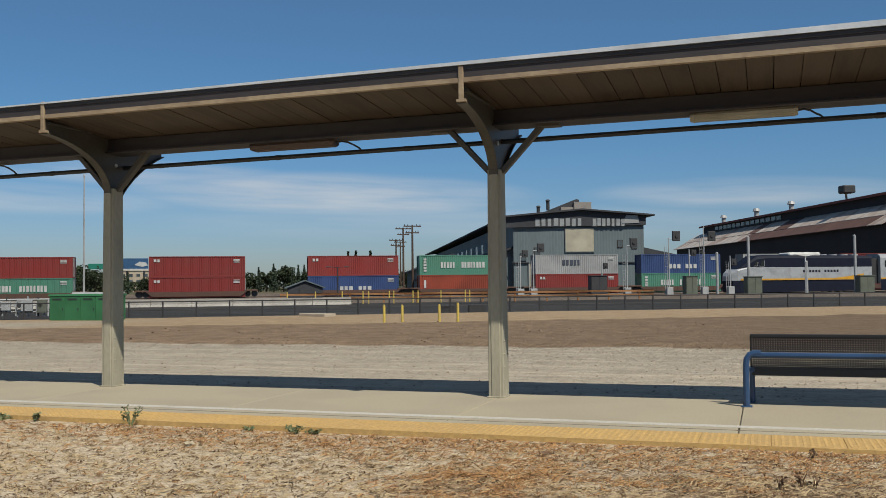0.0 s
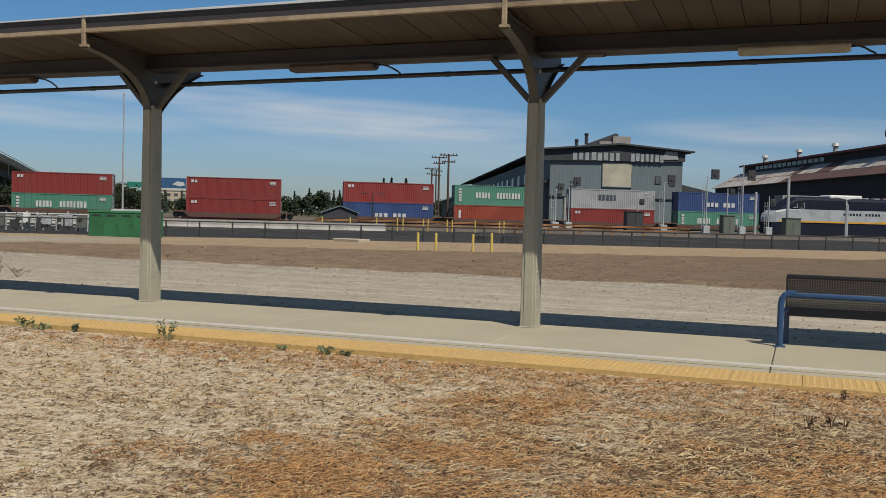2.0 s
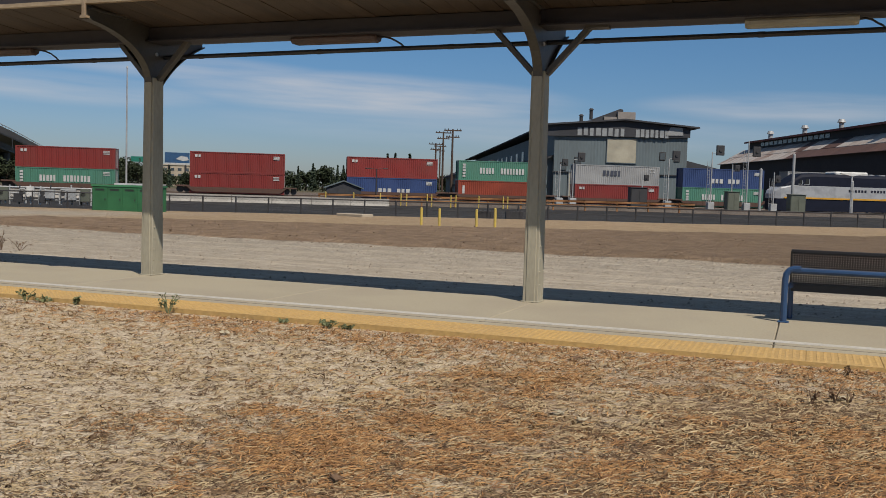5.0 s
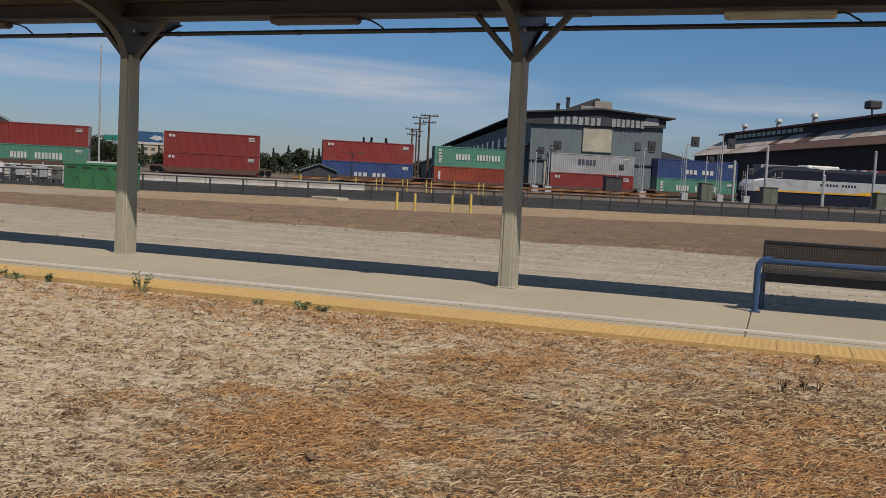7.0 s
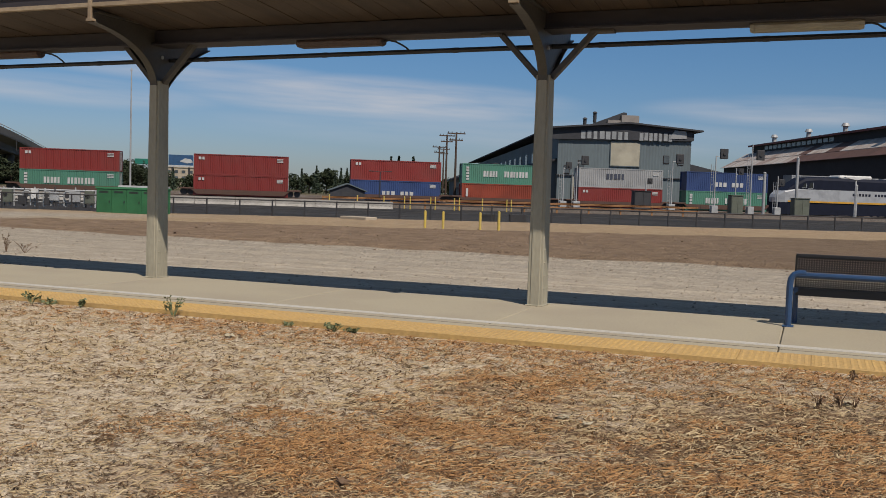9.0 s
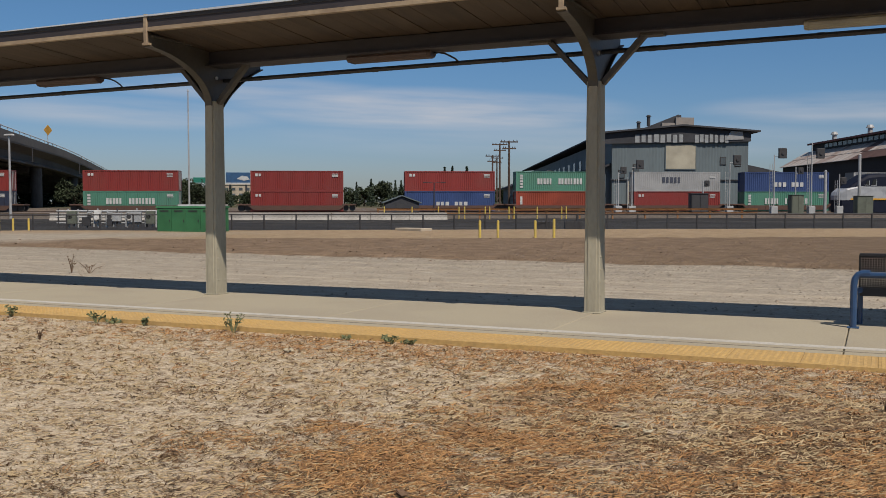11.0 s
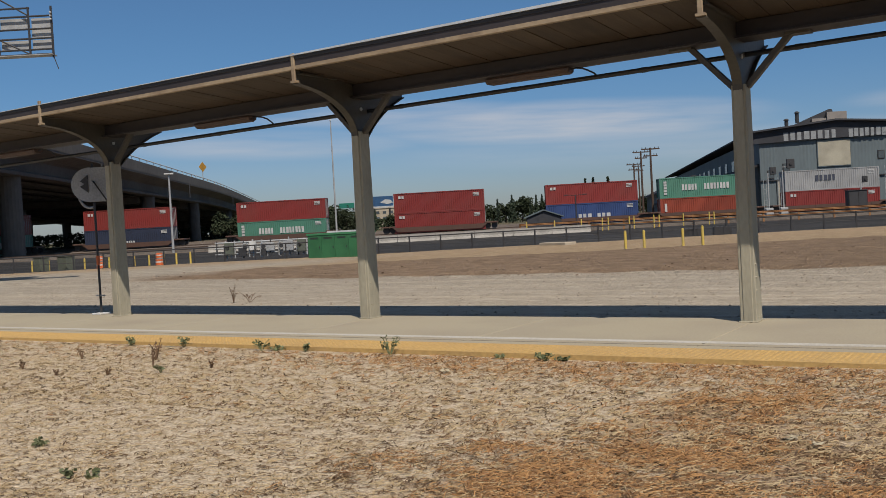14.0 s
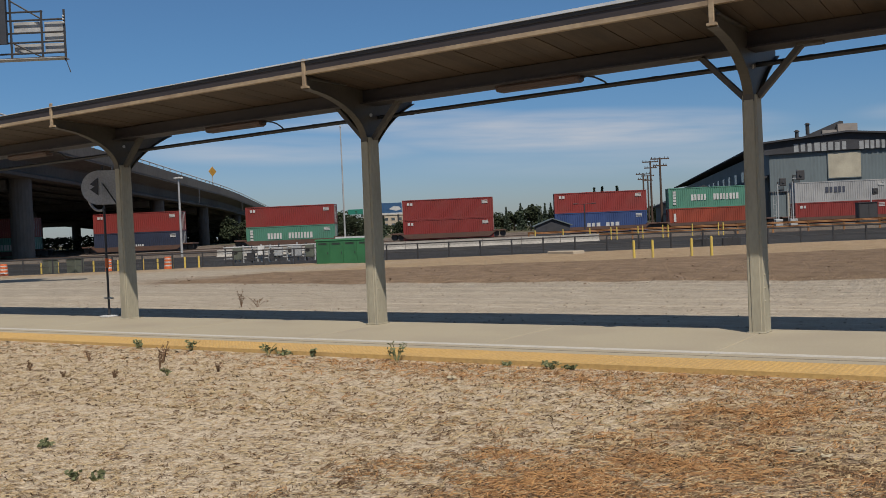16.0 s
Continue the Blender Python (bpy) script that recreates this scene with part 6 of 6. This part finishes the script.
# ---- plants and litter on the near ground ----
def weed(x, y, h, r, seed, mat="weed", n=46, base=None):
    rng = random.Random(seed)
    t = thing("weed", pose(x, y, ground_height(x, y) if base is None else base), "small green weed growing in dry dirt" if mat == "weed" else "dry brown weed stalk in gravel", "weed", "weeds")
    tips = []
    for k in range(7):
        bm = bmesh.new()
        a, l_ = rng.uniform(0, 6.28), rng.uniform(0.5, 1.0)
        tip = Vector((math.cos(a) * r * l_, math.sin(a) * r * l_, h * rng.uniform(0.45, 1.0)))
        mid = tip * 0.5 + Vector((0, 0, h * 0.15))
        bent_tube(bm, [(0, 0, -0.02), mid, tip], 0.004, 4)
        tips.append((mid, tip))
        part("stem", bm, M["dead" if mat == "dead" else "weed"], t)
    bm = bmesh.new()

    def place():
        mid, tip = rng.choice(tips)
        return mid.lerp(tip, rng.uniform(-0.3, 1.05)) + Vector((rng.gauss(0, 0.012), rng.gauss(0, 0.012), rng.gauss(0, 0.012)))
    leaf_cloud(bm, rng, n, place, 0.026 if mat == "weed" else 0.016)
    part("leaves", bm, M[mat], t)


for k, (x, y, h, r) in enumerate(((-5.55, 8.72, 0.22, 0.15), (-3.62, 8.74, 0.10, 0.12), (-4.17, 8.76, 0.04, 0.06), (-7.5, 8.72, 0.15, 0.12), (-7.25, 8.74, 0.06, 0.14), (-6.83, 8.76, 0.10, 0.05), (-8.9, 8.75, 0.15, 0.08), (-9.9, 8.7, 0.13, 0.10), (-3.25, 3.42, 0.07, 0.06), (-3.45, 8.75, 0.04, 0.08))):
    weed(x, y, h, r, 40 + k)
weed(-14.75, 15.5, 0.42, 0.10, 70, "dead", 90)
weed(-14.35, 15.6, 0.26, 0.30, 76, "dead", 70)
weed(-8.05, 7.5, 0.22, 0.07, 71, "dead", 30)
weed(-8.45, 7.9, 0.26, 0.10, 72, "dead", 40)
weed(-9.6, 7.7, 0.14, 0.06, 73, "dead", 24)
weed(-7.2, 7.6, 0.12, 0.06, 74, "dead", 24)
for k, (x, y, h) in enumerate(((0.89, 7.33, 0.11), (1.04, 7.47, 0.13), (1.13, 7.47, 0.09), (1.16, 8.5, 0.10), (-8.08, 6.9, 0.10), (-8.75, 6.73, 0.08), (-9.66, 6.92, 0.12))):
    weed(x, y, h, 0.04, 80 + k, "dead", 20)
for k, (x, y, h) in enumerate(((-4.5, 3.8, 0.07), (-4.37, 3.87, 0.06), (-5.55, 4.34, 0.05), (-7.57, 7.2, 0.09))):
    weed(x, y, h, 0.05, 90 + k, n=18)
for k, (x, y, s, mt) in enumerate(((-0.65, 6.19, 0.05, "paper"), (-0.45, 6.05, 0.03, "paper"), (-1.25, 4.28, 0.05, "dead"), (-2.1, 7.4, 0.05, "paper"), (-4.3, 7.9, 0.05, "paper"), (-1.0, 8.2, 0.05, "dead"), (1.1, 7.6, 0.05, "paper"), (-9.0, 8.6, 0.05, "paper"))):
    rng = random.Random(600 + k)
    bm = bmesh.new()
    for _ in range(3):
        c = Vector((rng.gauss(0, s * 0.3), rng.gauss(0, s * 0.3), 0.01 + rng.random() * 0.02))
        a = rng.uniform(0, 6.28)
        d, e = Vector((math.cos(a), math.sin(a), rng.uniform(0.1, 0.5))) * s, Vector((-math.sin(a), math.cos(a), 0.2)) * s * 0.5
        q = [bm.verts.new(p) for p in (c + d, c + e, c - d * 0.8 + Vector((0, 0, 0.01)), c - e)]
        w = [bm.verts.new(v.co + Vector((0, 0, 0.004))) for v in q]
        bm.faces.new(q[::-1])
        bm.faces.new((w[0], w[1], w[2]))
        bm.faces.new((w[0], w[2], w[3]))
        for i in range(4):
            bm.faces.new((q[i], q[(i + 1) % 4], w[(i + 1) % 4], w[i]))
    solid("dry_leaf", bm, M[mt], stand(x, y), "curled dry leaf lying on straw", "leaf", "dry leaves")


# straw: loose dry blades, in clumps and mats
def straw(name, count, mat, label, seed, keep, length, width, lift, y0, y1, across):
    rs = np.random.RandomState(seed)
    verts, faces = [], []
    made = 0
    while made < count:
        # a small tuft of blades that lie much the same way
        cy = y0 + (y1 - y0) * rs.rand() ** 1.25
        cx = across(cy, rs.rand())
        if rs.rand() > keep(cx, cy):
            continue
        lie = rs.rand() * 6.283 if rs.rand() < 0.45 else 0.45 * rs.randn() + 0.15
        spread = length * (0.25 + 0.5 * rs.rand())
        for k in range(rs.randint(1, 6)):
            x, y = cx + spread * rs.randn(), min(cy + 0.6 * spread * rs.randn(), y1)
            z = ground_height(x, y) + 0.003
            a = lie + 0.55 * rs.randn()
            ln, wd, up = length * (0.35 + 1.0 * rs.rand() ** 1.5), width * (0.6 + 0.8 * rs.rand()), lift * rs.rand() ** 2
            dx, dy = math.cos(a) * ln / 2, math.sin(a) * ln / 2
            px, py = -math.sin(a) * wd / 2, math.cos(a) * wd / 2
            i = len(verts)
            bend = lift * 0.4 * rs.rand()
            verts += [(x - dx - px, y - dy - py, z), (x - dx + px, y - dy + py, z + wd * 0.5), (x + px, y + py, z + up * 0.5 + bend + wd * 0.5), (x - px, y - py, z + up * 0.5 + bend), (x + dx + px * 0.3, y + dy + py * 0.3, z + up + wd * 0.3), (x + dx - px * 0.3, y + dy - py * 0.3, z + up)]
            faces += [(i, i + 3, i + 2, i + 1), (i + 3, i + 5, i + 4, i + 2)]
            made += 1
    me = bpy.data.meshes.new(name)
    me.from_pydata(verts, [], faces)
    me.materials.append(mat)
    tagged(new(name, me), label, "grass", kind="stuff")


def straw_material(name, a, b_):
    m = bpy.data.materials.new(name)
    m.use_nodes = True
    n, l = m.node_tree.nodes, m.node_tree.links
    b = n["Principled BSDF"]
    b.inputs["Roughness"].default_value, b.inputs["Specular IOR Level"].default_value = 0.7, 0.3
    g = n.new("ShaderNodeNewGeometry")
    mx = n.new("ShaderNodeMixRGB")
    mx.inputs[1].default_value, mx.inputs[2].default_value = (*a, 1), (*b_, 1)
    l.new(g.outputs["Random Per Island"], mx.inputs[0])
    l.new(mx.outputs[0], b.inputs["Base Color"])
    return m


def mat_patch(x, y):
    """Where the orange thatch lies thick: more to the near and the far end of the strip."""
    f = 0.55 * noise.noise((x * 0.45, y * 0.7, 5.0)) + 0.6 * noise.noise((x * 1.5, y * 2.4, 8.0)) + 0.45 * noise.noise((x * 3.4, y * 5.0, 2.0))
    return min(max(0.33 + f * 1.1 + min(max(0.36 * (x + 2.15), -0.7), 0.22) + 0.05 * (5.6 - y) - 0.20 * max(y - 6.4, 0) - 0.10 * max(x, 0), 0.0), 1.0)


def near_edge(y):
    return min(max((y - 7.6) / 0.8, 0), 1)


def in_view(y, r):
    return (-1.55 * y - 0.6) + r * (1.91 * y + 1.8)


def around(y, r):
    return -14.0 + 22.0 * r


ST = dict(
    pale=straw_material("pale_straw", (0.48, 0.378, 0.222), (0.29, 0.203, 0.105)),
    thatch=straw_material("orange_thatch", (0.45, 0.25, 0.098), (0.17, 0.08, 0.034)),
    stub=straw_material("stubble_and_gaps", (0.175, 0.112, 0.058), (0.065, 0.037, 0.02)),
)
straw("pale_straw", 62000, ST["pale"], "loose pale dry straw on the dirt", 1, lambda x, y: 0.35 + 0.15 * mat_patch(x, y) + 0.18 * min(max((x + 3.5) / 4, 0), 1), 0.058, 0.0044, 0.020, 3.0, 8.78, in_view)
straw("orange_thatch", 54000, ST["thatch"], "matted orange-brown dry grass thatch", 2, lambda x, y: max(mat_patch(x, y) ** 2.8, 0.5 * near_edge(y) * min(0.25 + mat_patch(x, y), 1.0) * min(max((x + 7.5) / 3, 0.25), 1.0)), 0.072, 0.0044, 0.028, 3.0, 8.78, in_view)
# stubble coloured dark enough to double as small shadows in the straw
straw("stubble_and_gaps", 60000, ST["stub"], "dark broken grass stubble in the dirt, doubling as shaded gaps", 3, lambda x, y: (0.05 + 0.09 * min(max((x + 5.5) / 3, 0), 1) + 0.38 * mat_patch(x, y) + (0.36 + 0.10 * max(6.5 - y, 0)) * min(max((x + 0.8) / 2, 0), 1)) * (1.25 - 0.09 * y) * (1.2 if noise.noise((x * 4.0, y * 6.0, 1.0)) > 0.05 else 0.6), 0.046, 0.0056, 0.020, 3.0, 8.78, in_view)
straw("scattered_straw", 9000, ST["pale"], "thin scattered dry straw around", 4, lambda x, y: 0.6, 0.075, 0.006, 0.02, -9.0, 3.2, around)
straw("scattered_thatch", 16000, ST["thatch"], "thin scattered dry thatch around", 5, lambda x, y: mat_patch(x, y) ** 2, 0.085, 0.007, 0.03, -9.0, 3.2, around)

# coarser litter on the far half of the strip, up to the platform edge
straw("edge_thatch", 10000, ST["thatch"], "tangled brown dry grass along the platform edge", 21, lambda x, y: (0.02 + 0.40 * near_edge(y) + 0.30 * mat_patch(x, y) ** 2) * min(max((x + 8.5) / 4, 0.15), 1.0), 0.066, 0.0066, 0.034, 6.0, 8.78, in_view)
# dark blades again paint shaded gaps as well as stubble
straw("edge_stubble_gaps", 5500, ST["stub"], "dark broken stubble along the platform edge, doubling as shaded gaps", 22, lambda x, y: 0.25 + 0.5 * (noise.noise((x * 2.2, y * 3.5, 6.0)) > 0.05), 0.050, 0.0080, 0.022, 5.6, 8.78, in_view)
straw("edge_straw", 13000, ST["pale"], "pale dry straw along the platform edge", 23, lambda x, y: 0.3 + 0.4 * (noise.noise((x * 1.8, y * 3.0, 11.0)) > 0.0), 0.060, 0.0068, 0.030, 5.8, 8.78, in_view)

# long golden stalks lying over the thatch
straw("long_straw", 2600, ST["pale"], "long golden straw stalks lying on the thatch", 6, lambda x, y: max(mat_patch(x, y) - 0.25, 0.0) + (0.12 if x > 0 else 0.0), 0.17, 0.0042, 0.022, 3.0, 8.6, in_view)


def tufts(name, count, mat, label, seed, keep):
    """Short upright stubs of dead grass, a handful of blades from one root."""
    rs = np.random.RandomState(seed)
    verts, faces = [], []
    made = 0
    while made < count:
        cy = 3.0 + 5.7 * rs.rand() ** 1.1
        cx = in_view(cy, rs.rand())
        if rs.rand() > keep(cx, cy):
            continue
        z = ground_height(cx, cy) - 0.004
        tall = 0.006 + 0.016 * rs.rand() ** 2
        for k in range(rs.randint(4, 9)):
            a, lean = 0.5 * rs.randn() + (3.1416 if rs.rand() < 0.5 else 0.0), 0.8 + 2.4 * rs.rand()
            x, y = cx + 0.014 * rs.randn(), cy + 0.010 * rs.randn()
            hx, hy = math.cos(a) * tall * lean, math.sin(a) * tall * lean
            wd = 0.0026 + 0.002 * rs.rand()
            px, py = -math.sin(a) * wd, math.cos(a) * wd
            up = tall * (0.6 + 0.6 * rs.rand())
            i = len(verts)
            verts += [(x - px, y - py, z), (x + px, y + py, z), (x + hx * 0.5 + px, y + hy * 0.5 + py, z + up * 0.7), (x + hx * 0.5 - px, y + hy * 0.5 - py, z + up * 0.7), (x + hx, y + hy, z + up)]
            faces += [(i, i + 1, i + 2, i + 3), (i + 3, i + 2, i + 4)]
        made += 1
    me = bpy.data.meshes.new(name)
    me.from_pydata(verts, [], faces)
    me.materials.append(mat)
    tagged(new(name, me), label, "grass", kind="stuff")


ST["tuft"] = straw_material("dead_grass_tuft", (0.38, 0.28, 0.165), (0.21, 0.145, 0.085))
tufts("grass_tufts", 9000, ST["tuft"], "short dead grass tufts standing in the dirt", 12, lambda x, y: (0.30 + 0.45 * (noise.noise((x * 1.3, y * 1.9, 4.0)) > 0.0) + 0.2 * near_edge(y)) * min(max((x + 6.5) / 4.5, 0.35), 1.0))

# stones and clods in dirt, gravel and bank
rs = np.random.RandomState(9)
verts, faces = [], []
for k in range(5200):
    if k < 2200:
        y = 3.2 + 5.4 * rs.rand()
        x = -1.5 * y + rs.rand() * 1.95 * y
        s = 0.004 + 0.009 * rs.rand() ** 2
    else:
        y = 12.5 + 10.5 * rs.rand() ** 1.3
        x = -1.45 * y + rs.rand() * 1.75 * y
        s = 0.010 + 0.022 * rs.rand() ** 3
    z = ground_height(x, y)
    i = len(verts)
    r = [s * (0.7 + 0.6 * rs.rand()) for _ in range(6)]
    verts += [(x + r[0], y, z), (x, y + r[1], z), (x - r[2], y, z), (x, y - r[3], z), (x + 0.2 * r[4], y, z + 0.9 * r[4]), (x, y, z - r[5])]
    faces += [(i, i + 1, i + 4), (i + 1, i + 2, i + 4), (i + 2, i + 3, i + 4), (i + 3, i, i + 4), (i + 1, i, i + 5), (i + 2, i + 1, i + 5), (i + 3, i + 2, i + 5), (i, i + 3, i + 5)]
stones, stone_faces = verts, faces
verts, faces = [], []
for k in range(1700):
    y = 22.3 + 16 * rs.rand() ** 1.5
    x = -1.3 * y + rs.rand() * 1.6 * y
    if -x * RS + y * RC > 37.0 + rs.rand():
        continue
    s = 0.008 + 0.03 * rs.rand() ** 3
    z = ground_height(x, y)
    i = len(verts)
    r = [s * (0.6 + 0.9 * rs.rand()) for _ in range(6)]
    verts += [(x + 1.6 * r[0], y, z), (x, y + r[1], z), (x - 1.6 * r[2], y, z), (x, y - r[3], z), (x + 0.2 * r[4], y, z + 0.7 * r[4]), (x, y, z - r[5])]
    faces += [(i, i + 1, i + 4), (i + 1, i + 2, i + 4), (i + 2, i + 3, i + 4), (i + 3, i, i + 4), (i + 1, i, i + 5), (i + 2, i + 1, i + 5), (i + 3, i + 2, i + 5), (i, i + 3, i + 5)]
me = bpy.data.meshes.new("bank_clods")
me.from_pydata(verts, [], faces)
me.materials.append(straw_material("bank_clod", (0.230, 0.165, 0.112), (0.140, 0.095, 0.063)))
tagged(new("bank_clods", me), "brown clods of earth on the bank", "earth", kind="stuff")
verts, faces = stones, stone_faces
me = bpy.data.meshes.new("loose_stones")
me.from_pydata(verts, [], faces)
me.materials.append(straw_material("loose_stone", (0.296, 0.250, 0.187), (0.156, 0.125, 0.094)))
tagged(new("loose_stones", me), "loose stones and clods on dirt and gravel", "gravel", kind="stuff")
